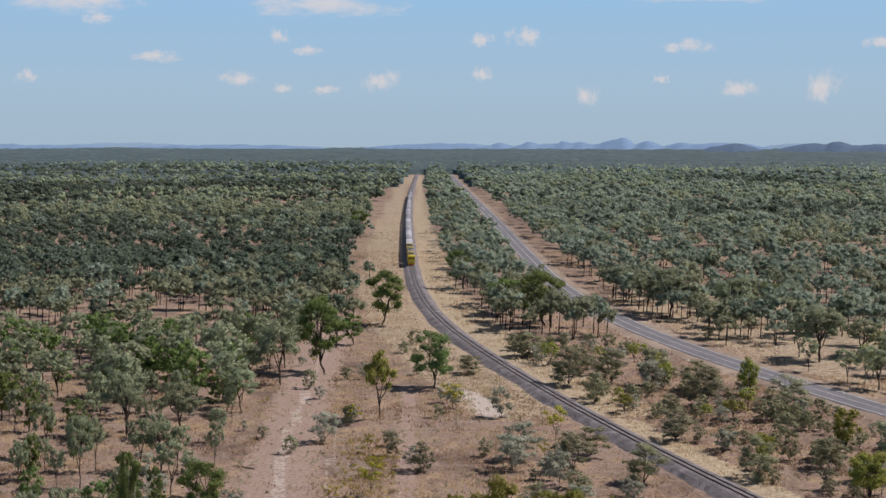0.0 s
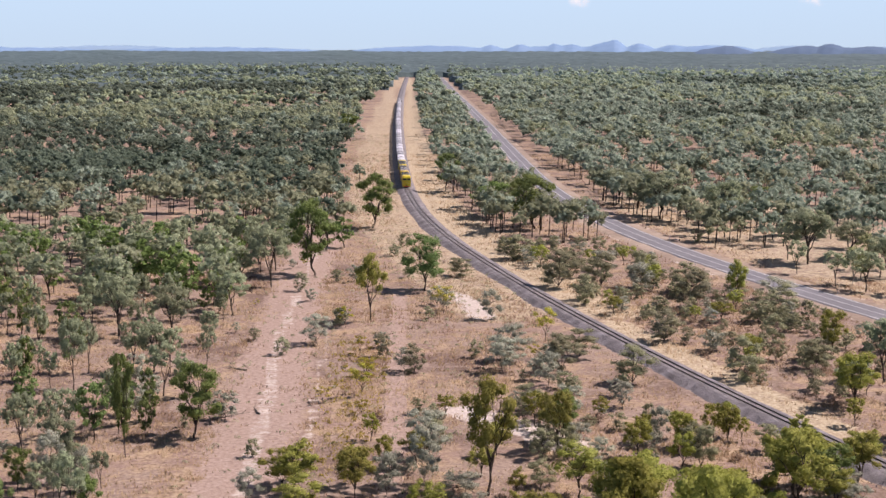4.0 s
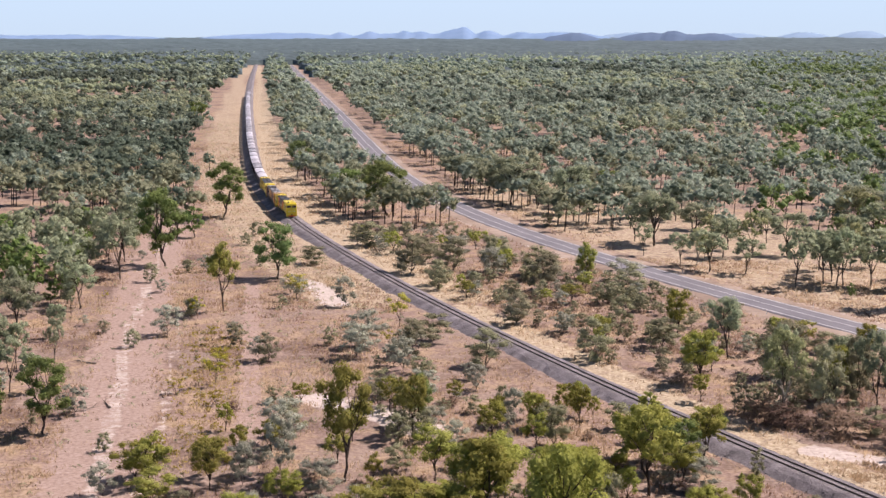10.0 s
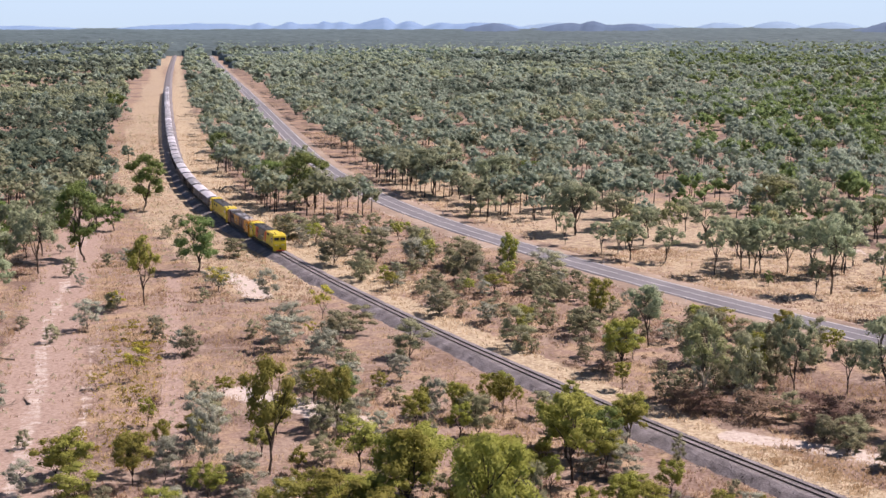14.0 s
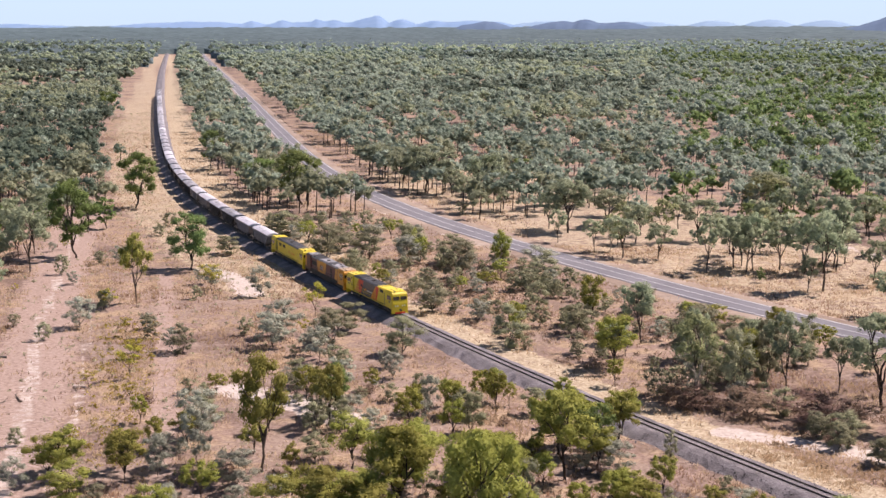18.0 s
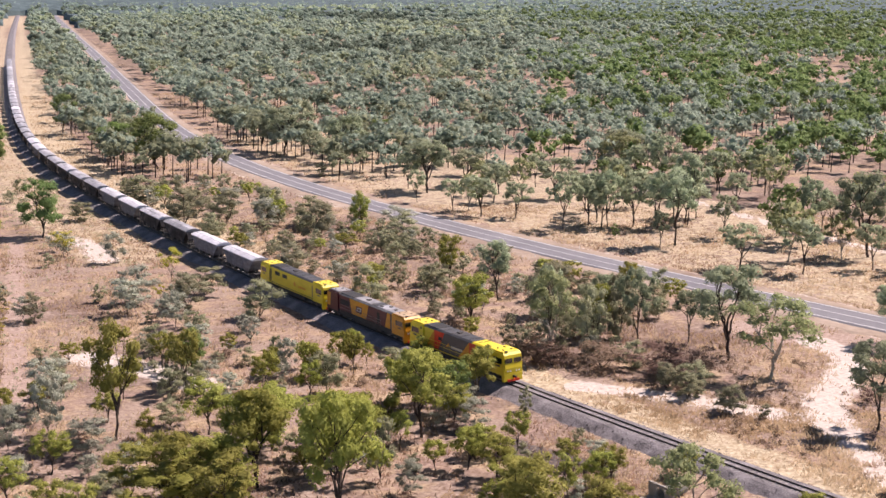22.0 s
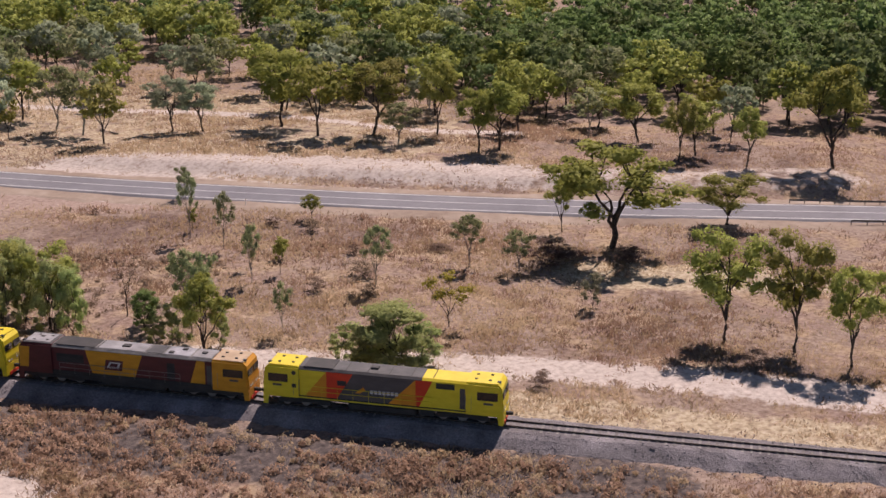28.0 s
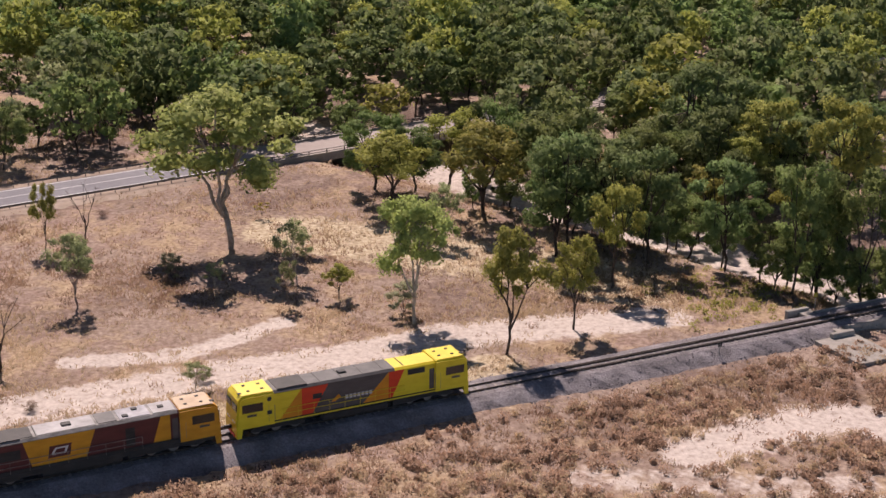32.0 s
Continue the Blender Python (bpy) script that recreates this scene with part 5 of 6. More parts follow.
def tree(kind, seed, fine):
    """One tree, 10 m high with a crown 7.4 m across, to be copied at other sizes."""
    leaf, bark, clear, clumps, size, depth, label, name, category = KINDS[kind]
    rnd, rng = random.Random(seed), np.random.default_rng(seed)
    H, R = 10.0, 3.5
    low = kind in "bsyrwv"
    lean = Vector((rnd.uniform(-0.6, 0.6), rnd.uniform(-0.6, 0.6), 0))
    cen, rad = [], []
    heart = (lean.x, lean.y, H * (1 - 0.55 * depth))
    for i in range(clumps):
        a = 2.4 * i + rnd.uniform(-0.5, 0.5)
        dz = (-0.75 if low else -0.9 if kind in "do" else -0.6) + (1.6 if low else 1.7 if kind in "do" else 1.45) * (i + 0.5) / clumps + rnd.uniform(-0.15, 0.15)
        rho = R * 0.86 * math.sqrt(max(0.05, 1 - dz * dz)) * rnd.uniform(0.4, 1.05)
        cen.append((lean.x + rho * math.cos(a), lean.y + rho * math.sin(a), heart[2] + (0.54 if kind in "dobswv" else 0.44) * H * depth * dz + 0.03 * H))
        rad.append(R * size * rnd.uniform(0.65, 1.3))
    cen[-1] = (lean.x * 1.3, lean.y * 1.3, H * 0.87)
    main = len(cen)
    if leaf:
        # small outlying clumps break the outline
        for i in range(main):
            for _ in range(1):
                c, q = cen[i], rad[i]
                a, e = rnd.uniform(0, 6.3), rnd.uniform(-0.5, 0.9)
                cen.append((c[0] + 1.0 * q * math.cos(a) * math.cos(e), c[1] + 1.0 * q * math.sin(a) * math.cos(e), c[2] + 0.8 * q * math.sin(e)))
                rad.append(q * rnd.uniform(0.35, 0.62))
    # fit the crown to its stated width and height
    cc, rr = np.array(cen), np.array(rad)
    half = 0.5 * np.mean([np.ptp(np.concatenate([cc[:, k] - rr, cc[:, k] + rr])) for k in (0, 1)])
    mid = np.array(lean)[:2]
    cc[:, :2] = mid + (cc[:, :2] - mid) * 3.85 / half
    cc[:, 2] += H * 0.99 - (cc[:, 2] + 0.8 * rr).max()
    cen = [tuple(c) for c in cc]
    bm = bmesh.new()
    fork = Vector((0, 0, H * clear)) + lean
    r = 0.10 if low else 0.17
    limb(bm, bent((0, 0, -0.4), fork, rnd, 0.9 * r, 4 if fine else 2), r, r * 0.75, 6 if fine else 4)
    mains = []
    for k in range(5 if kind == "b" else 4):
        tip = fork + Vector((math.cos(k * 1.7 + seed), math.sin(k * 1.7 + seed), 0)) * rnd.uniform(0.7, 1.7) + Vector((0, 0, H * (1 - clear) * rnd.uniform(0.25, 0.45)))
        start = fork if k < 2 or kind in "bs" else Vector((0, 0, H * clear * 0.7)) + lean * 0.7
        limb(bm, bent(start - Vector((0, 0, 0.1)), tip, rnd, 0.22, 3 if fine else 2), r * 0.7, r * 0.36, 5 if fine else 3)
        mains.append(tip)
    for c, q in zip(cen[:main], rad[:main] if fine else rad[:5]):
        near = min(mains, key=lambda t: (t - Vector(c)).length)
        limb(bm, bent(near, Vector(c) + Vector((0, 0, 0.2 * q)), rnd, 0.15, 2), r * 0.33, 0.03, 4 if fine else 3)
        if kind == "x":
            for _ in range(3):
                e = Vector(c) + Vector((rnd.uniform(-1, 1), rnd.uniform(-1, 1), rnd.uniform(0, 1.2)))
                limb(bm, bent(c, e, rnd, 0.1, 2), 0.03, 0.01, 3)
    trunk = part("trunk", bm, M[bark], thing := new(name))
    if leaf:
        n, sz = ((125, 0.22) if fine else (18, 0.56))
        sparse = {"p": (0.8, 0.42), "y": (0.8, 0.42), "s": (1.0, 0.50), "g": (1.0, 0.52), "e": (1.0, 0.52), "r": (1.1, 0.3)}.get(kind, (1.0, 0.58))
        v, f, soft = leaves(rng, cen, rad, n * sparse[0], sz, heart=(heart[0], heart[1], heart[2] - 1.2), lump=1 if fine else 0, share=sparse[1])
        part("crown", mesh_from("crown", v, f.tolist(), M[leaf], normals=soft), None, thing)
        tv = np.empty(len(trunk.data.vertices) * 3)
        trunk.data.vertices.foreach_get("co", tv)
        SHAPES[thing] = (v, soft, tv.reshape(-1, 3), [tuple(p.vertices) for p in trunk.data.polygons])
    return tagged(thing, label=label, category=category, group={"tree": "trees of the open woodland", "shrub": "shrubs among the dry grass", "bush": "brown scrub by the railway"}[category])


FINE = {k: [tree(k, 11 + 7 * i + ord(k), True) for i in range({"g": 5, "e": 5, "b": 4, "d": 3, "p": 4, "o": 4, "s": 3, "r": 3, "w": 3}.get(k, 2))] for k in KINDS}
ROUGH = {k: [tree(k, 71 + 5 * i + ord(k), False) for i in range(4)] for k in "edgopsbr"}
USED, COUNT, JOINED, PLACED = set(), {}, {}, []
trng = random.Random(42)


def plant(kind, x, y, height, width, fine=True):
    pool = FINE[kind] if fine or kind not in ROUGH else ROUGH[kind]
    src = pool[trng.randrange(len(pool))]
    s, w = height / 10.0, width / 7.4
    m = pose(x, y, float(ground_z(x, y)) - 0.05, 0, 0, trng.uniform(0, 360)) @ Matrix.Diagonal((w, w, s, 1))
    PLACED.append((x, y, width))
    name = KINDS[kind][7]
    if COUNT.get(name, 0) >= 300 and not fine:
        JOINED.setdefault(kind, []).append((src, m))
        return None
    COUNT[name] = COUNT.get(name, 0) + 1
    if src in USED:
        return copy_thing(src, m @ Matrix.Diagonal((1 / src.scale[0], 1 / src.scale[1], 1 / src.scale[2], 1)))
    USED.add(src)
    src.matrix_basis = m
    return src


def join_rest():
    """The trees farther off than the single ones, joined by kind."""
    for kind, rows in JOINED.items():
        leaf, bark = KINDS[kind][:2]
        vs, ns, tvs, tfs, k = [], [], [], [], 0
        for src, m in rows:
            v, soft, tv, tf = SHAPES[src]
            a, o = np.array(m.to_3x3()), np.array(m.translation)
            vs.append(v @ a.T + o)
            ns.append(unit(soft @ a.T))
            tvs.append(tv @ a.T + o)
            tfs += [tuple(i + k for i in p) for p in tf]
            k += len(tv)
        v = np.vstack(vs)
        ob = new("woodland", mesh_from("woodland", v, np.arange(len(v)).reshape(-1, 3).tolist(), M[leaf], normals=np.vstack(ns)))
        tagged(ob, label="crowns of the open woodland farther off", category="woodland", kind="stuff")
        ob = new("woodland_trunks", mesh_from("woodland_trunks", np.vstack(tvs), tfs, M[bark]))
        tagged(ob, label="dark trunks of the open woodland farther off", category="woodland", kind="stuff")
    for pool in (*FINE.values(), *ROUGH.values()):
        for src in pool:
            if src not in USED:
                for o in (*src.children, src):
                    bpy.data.objects.remove(o)


# single trees and shrubs: kind, then x, y, height, crown width of each
# West of the line and the first bend
for p in [(-11.2, 242.6, 12.7, 6.1), (6.1, 145.2, 13.4, 7.0), (15.1, 162.1, 7.8, 4.2), (58.3, 257.7, 8.8, 4.4), (-15.5, 147.2, 5.9, 5.8), (-9.0, 149.1, 4.9, 4.5)]:
    plant("g", *p)
for p in [(-25.5, 291.5, 16.9, 11.0), (-16.3, 367.4, 15.3, 12.2), (27.3, 367.5, 15.3, 14.6), (16.8, 392.0, 10.6, 13.0), (-30.3, 168.3, 9.9, 7.3), (-37.1, 159.9, 13.2, 2.8), (-42.6, 706.0, 14.5, 11.7)]:
    plant("d", *p)
for p in [(85.1, 306.8, 12.6, 10.6), (96.6, 315.1, 9.0, 11.0), (65.1, 388.2, 14.2, 16.4), (58.3, 427.6, 10.7, 12.5), (70.1, 375.8, 8.3, 7.9), (80.8, 379.4, 10.3, 9.7), (-42.6, 203.1, 7.9, 6.2), (-53.2, 227.3, 11.6, 7.9), (-51.9, 192.8, 10.8, 4.2), (-44.1, 227.3, 9.7, 7.8), (-36.9, 246.8, 8.4, 7.3), (-33.1, 276.2, 12.8, 8.2), (-26.5, 340.8, 5.7, 5.7)]:
    plant("e", *p)
for p in [(-0.8, 159.8, 6.3, 5.5), (-19.4, 222.9, 5.3, 5.2), (10.6, 244.1, 5.7, 4.6), (11.9, 210.5, 6.3, 6.3), (-4.9, 149.1, 4.0, 3.9), (-41.8, 145.4, 7.7, 3.9), (-38.8, 147.3, 5.2, 3.3)]:
    plant("s", *p)
for p in [(-2.7, 203.0, 4.8, 3.9), (29.0, 257.7, 6.0, 4.4), (29.0, 195.9, 5.9, 6.7), (46.6, 199.3, 6.9, 6.9), (38.7, 224.9, 5.8, 6.7), (5.9, 290.0, 4.3, 6.1), (25.3, 276.2, 8.2, 9.3), (18.1, 313.4, 5.9, 7.9), (34.4, 279.5, 7.1, 7.1), (42.6, 276.2, 7.6, 7.0), (49.1, 254.8, 7.6, 7.6), (64.2, 246.6, 6.3, 7.5), (20.0, 203.0, 6.1, 6.1), (31.5, 155.3, 5.5, 4.8)]:
    plant("b", *p)
for p in [(-10.2, 189.5, 4.9, 4.0), (18.8, 225.0, 5.8, 4.3), (1.9, 249.4, 5.3, 4.7)]:
    plant("y", *p)
for p in [(-1.6, 273.2, 11.7, 9.7), (4.1, 462.5, 13.2, 9.3)]:
    plant("o", *p)
for p in [(77.8, 365.2, 13.5, 11.5), (95.6, 288.4, 9.1, 7.4), (110.7, 289.7, 9.9, 10.6), (110.4, 270.6, 8.1, 5.3), (93.8, 267.9, 7.7, 6.9), (137.6, 290.7, 14.3, 8.8), (140.9, 320.6, 12.4, 12.3), (59.7, 266.0, 6.9, 3.6), (76.9, 178.4, 7.8, 5.5), (64.2, 167.0, 12.3, 4.4)]:
    plant("e", *p)
for p in [(95.9, 397.7, 8.5, 10.2)]:
    plant("d", *p)
for p in [(52.0, 271.4, 6.3, 8.6)]:
    plant("b", *p)
for p in [(16.7, 194.2, 5.5, 4.1)]:
    plant("s", *p)
for p in [(29.8, 138.6, 5.8, 7.9)]:
    plant("g", *p)
# Foreground
for p in [(6.5, 127.2, 6.0, 6.2), (11.3, 126.1, 6.9, 6.8), (16.2, 125.6, 6.3, 6.2)]:
    plant("w", *p)
for p in [(19.0, 129.7, 9.7, 7.0), (27.3, 127.7, 9.2, 6.7), (42.2, 149.4, 6.6, 8.1), (49.4, 152.3, 5.7, 4.2), (37.4, 168.1, 4.6, 3.3), (42.3, 122.4, 4.7, 5.2), (60.4, 118.0, 3.2, 3.5), (42.7, 129.1, 3.7, 3.6)]:
    plant("g", *p)
for p in [(52.1, 142.5, 3.4, 2.0), (53.1, 128.4, 2.6, 1.8), (31.6, 161.6, 4.0, 4.3), (30.8, 125.2, 7.0, 3.4)]:
    plant("b", *p)
for p in [(-0.8, 149.2, 7.1, 3.9), (27.9, 165.1, 5.2, 2.9), (6.8, 131.1, 4.7, 3.5)]:
    plant("s", *p)
# Round the sandy turn-off
for p in [(85.6, 146.3, 11.0, 11.0), (129.2, 126.5, 4.6, 2.3), (145.9, 172.8, 10.9, 8.6), (51.9, 98.8, 10.5, 7.6), (62.9, 162.8, 12.2, 7.5), (135.4, 311.1, 12.6, 11.3)]:
    plant("p", *p)
for p in [(84.5, 155.1, 13.5, 10.6), (83.9, 165.3, 7.7, 4.8), (111.4, 156.8, 9.1, 8.2), (87.2, 125.0, 10.5, 7.9), (141.2, 210.4, 15.9, 10.7), (142.0, 184.7, 14.2, 9.8), (112.7, 230.8, 15.2, 9.7), (123.7, 248.0, 15.9, 8.2), (109.1, 229.4, 7.0, 4.3), (108.4, 253.4, 11.6, 7.0), (86.0, 310.2, 12.5, 12.2), (136.1, 222.4, 13.2, 6.6), (105.1, 255.0, 9.9, 7.0), (75.1, 163.0, 11.8, 5.4), (58.7, 185.0, 6.7, 5.8), (66.7, 196.7, 9.8, 6.2), (157.8, 151.2, 8.0, 7.4), (155.8, 156.5, 9.1, 8.4), (158.2, 279.2, 12.0, 8.0)]:
    plant("e", *p)
for p in [(84.5, 106.4, 9.7, 7.7), (86.5, 101.8, 8.9, 6.4), (89.4, 82.7, 9.1, 5.9), (24.3, 112.7, 14.0, 7.9), (38.3, 137.5, 10.8, 8.2), (47.8, 148.4, 6.9, 5.5), (39.3, 105.2, 8.9, 7.2), (46.4, 104.4, 6.5, 5.7), (46.3, 113.5, 5.7, 2.8)]:
    plant("g", *p)
for p in [(93.6, 98.2, 6.6, 3.0)]:
    plant("x", *p)
for p in [(31.5, 109.1, 3.2, 2.1), (75.3, 169.6, 9.7, 4.8), (68.5, 163.1, 10.1, 5.3), (93.3, 94.8, 3.5, 2.9)]:
    plant("b", *p)
# Between railway and road, and beyond it
for p in [(144.1, 69.1, 13.9, 17.8), (123.9, 45.1, 11.9, 8.6), (125.2, 38.4, 12.5, 7.4), (124.9, 32.8, 10.3, 6.2), (146.6, 77.5, 7.3, 3.5), (131.5, 105.9, 3.4, 2.9), (161.5, 61.8, 7.0, 9.6), (117.2, 97.9, 2.8, 2.0), (173.8, 104.9, 10.8, 9.5), (167.7, 143.6, 13.2, 12.2), (171.1, 127.1, 12.2, 11.7), (177.4, 118.9, 11.8, 7.2), (170.6, 106.3, 9.9, 6.8), (188.7, 79.6, 9.4, 7.8), (193.3, 91.5, 9.9, 9.9), (187.0, 70.7, 9.1, 5.9), (200.2, 102.5, 7.6, 8.5), (208.9, 121.1, 8.1, 9.1), (184.0, 80.1, 9.3, 5.1)]:
    plant("g", *p)
for p in [(115.8, 83.0, 7.5, 3.7), (128.6, 79.1, 6.5, 4.2), (116.2, 106.5, 7.3, 2.7), (99.5, 82.0, 5.4, 2.3), (109.1, 95.2, 6.9, 2.5), (94.1, 89.2, 8.9, 4.6), (130.3, 73.4, 5.1, 3.9), (117.1, 112.8, 8.6, 2.8), (167.5, 119.3, 6.6, 7.0)]:
    plant("p", *p)
for p in [(110.7, 69.5, 5.8, 5.2)]:
    plant("y", *p)
for p in [(99.6, 68.2, 6.5, 9.1), (98.0, 69.6, 4.2, 4.8), (100.7, 66.0, 4.4, 4.8), (97.3, 72.4, 3.4, 2.7)]:
    plant("v", *p)
for p in [(124.6, 60.6, 4.1, 2.4)]:
    plant("b", *p)
for p in [(168.4, 186.2, 9.2, 7.4)]:
    plant("e", *p)
# Creek flat
for p in [(163.7, 9.1, 19.2, 17.9), (139.6, -11.1, 13.3, 8.5)]:
    plant("q", *p)
for p in [(145.1, 23.1, 8.2, 5.4), (124.7, 9.1, 2.7, 2.6), (145.4, 1.7, 4.9, 2.4), (148.9, 9.5, 3.5, 2.4)]:
    plant("p", *p)
for p in [(132.1, -19.5, 13.0, 6.5), (137.6, -26.9, 9.7, 5.1), (149.6, -32.9, 12.3, 6.2), (163.1, 30.0, 8.3, 3.0), (146.9, -3.5, 4.1, 3.6), (179.0, -9.8, 10.3, 10.8), (174.1, -21.6, 12.2, 12.0)]:
    plant("g", *p)
for p in [(160.0, -28.2, 15.0, 10.0), (157.5, -38.6, 14.0, 8.5), (155.5, -47.0, 13.3, 8.0), (163.0, -35.0, 12.0, 8.0)]:
    plant("o", *p)
for p in [(147.5, -52.0, 15.1, 7.5), (147.0, -59.6, 16.0, 8.0), (151.5, -56.0, 15.0, 8.0), (149.0, -50.5, 6.0, 5.0), (150.5, -55.0, 6.0, 5.0), (148.5, -57.5, 5.0, 5.0), (152.0, -50.0, 7.0, 5.0), (154.0, -53.5, 8.0, 6.0), (150.0, -62.0, 7.0, 6.0), (146.5, -63.0, 7.0, 6.0), (156.5, -58.0, 9.0, 7.0)]:
    plant("d", *p)
for p in [(165.1, 25.9, 7.8, 4.1)]:
    plant("x", *p)
# Green thicket by the sandy track
for p in [(81.0, 104.9, 8.2, 3.5)]:
    plant("g", *p)
for p in [(87.6, 107.4, 8.6, 5.1), (83.0, 106.7, 9.0, 4.0), (89.8, 102.7, 6.6, 3.9), (85.5, 104.2, 8.8, 4.4)]:
    plant("v", *p)
for p in [(82.1, 103.1, 9.0, 4.1), (85.1, 99.4, 8.3, 4.1), (86.2, 97.7, 7.5, 3.5), (79.6, 107.4, 4.3, 3.0)]:
    plant("v", *p)
# Thicket in the foreground
for p in [(16.0, 166.3, 6.8, 4.0)]:
    plant("d", *p)
for p in [(16.1, 144.8, 6.5, 5.8), (18.9, 127.1, 10.4, 7.5), (25.3, 118.7, 12.1, 7.1), (51.6, 160.2, 3.1, 4.4), (35.0, 134.2, 4.5, 3.1)]:
    plant("g", *p)
for p in [(41.4, 115.0, 5.2, 6.0), (42.0, 130.1, 3.7, 3.0), (9.9, 124.9, 4.5, 8.4), (14.5, 119.6, 6.3, 7.1)]:
    plant("w", *p)
# Shrubs along the line
for p in [(-0.8, 243.0, 2.6, 2.0), (22.8, 213.7, 4.6, 6.4), (12.7, 180.6, 3.9, 3.9), (29.8, 262.9, 5.1, 5.0), (57.0, 223.3, 5.4, 4.4), (20.7, 315.4, 6.0, 7.9), (29.3, 290.0, 5.5, 7.3), (66.4, 340.9, 3.6, 3.6), (0.4, 164.1, 4.3, 4.3), (27.3, 169.7, 4.2, 2.2), (12.3, 148.8, 3.3, 3.9), (41.2, 162.0, 3.7, 3.6), (74.0, 218.1, 5.4, 5.8), (58.0, 203.7, 5.0, 5.4), (71.3, 186.6, 8.5, 7.7), (66.2, 168.5, 8.5, 5.4), (82.7, 199.5, 3.6, 5.5), (90.8, 190.4, 5.3, 4.5), (71.0, 155.7, 4.0, 4.4)]:
    plant("b", *p)
for p in [(10.6, 204.1, 5.7, 6.1), (19.0, 206.5, 4.0, 5.3), (41.7, 270.4, 6.4, 5.7), (67.5, 262.8, 4.6, 8.0), (37.4, 296.2, 5.0, 7.5), (-5.2, 145.9, 5.1, 3.2), (3.2, 140.7, 4.4, 4.9)]:
    plant("s", *p)
for p in [(33.4, 247.7, 3.7, 3.7), (52.0, 241.8, 3.7, 4.7), (-8.5, 144.5, 6.3, 4.7), (36.3, 162.9, 5.9, 3.2), (21.8, 137.5, 7.2, 6.7), (27.9, 132.9, 7.6, 6.6), (39.9, 146.1, 7.4, 7.9), (46.1, 166.4, 3.8, 3.0), (63.0, 211.1, 8.5, 4.7), (57.8, 182.2, 8.2, 6.5), (72.5, 170.4, 7.9, 4.8), (86.6, 191.1, 6.6, 4.5)]:
    plant("g", *p)
for p in [(-17.0, 149.8, 4.5, 5.3), (-14.3, 140.2, 4.3, 5.6), (13.9, 133.6, 3.6, 8.9)]:
    plant("w", *p)
for p in [(43.2, 143.4, 6.6, 5.2)]:
    plant("d", *p)
for p in [(-9.9, 200.5, 3.0, 3.4), (-9.7, 178.8, 2.3, 2.3), (-15.3, 185.4, 2.4, 3.2), (-11.8, 215.6, 3.2, 2.3)]:
    plant("y", *p)
for p in [(60.5, 162.6, 3.4, 6.0), (68.0, 157.4, 3.7, 8.9), (62.1, 159.7, 3.3, 6.6), (73.6, 151.5, 4.3, 9.4), (79.1, 150.6, 3.9, 6.6)]:
    plant("r", *p)
# By the sandy track
for p in [(98.0, 66.9, 7.0, 6.9), (96.4, 69.3, 4.5, 3.7), (91.0, 87.9, 4.9, 3.4), (93.3, 84.5, 4.6, 2.2), (89.8, 89.8, 2.9, 2.8)]:
    plant("v", *p)
for p in [(92.4, 85.9, 9.7, 3.4), (112.6, 98.8, 4.7, 1.3)]:
    plant("p", *p)
for p in [(90.8, 92.3, 4.7, 3.5)]:
    plant("d", *p)
for p in [(113.0, 94.5, 4.3, 1.6), (119.1, 114.6, 3.2, 1.4)]:
    plant("g", *p)
for p in [(140.1, 64.5, 2.4, 4.6), (133.7, 72.3, 3.1, 7.9), (118.2, 86.6, 2.0, 3.8), (131.6, 85.2, 0.7, 3.4)]:
    plant("r", *p)
for p in [(129.2, 27.2, 7.3, 5.7)]:
    plant("x", *p)

# ---------------------------------------------------------------- open woodland round about
woods = random.Random(9)


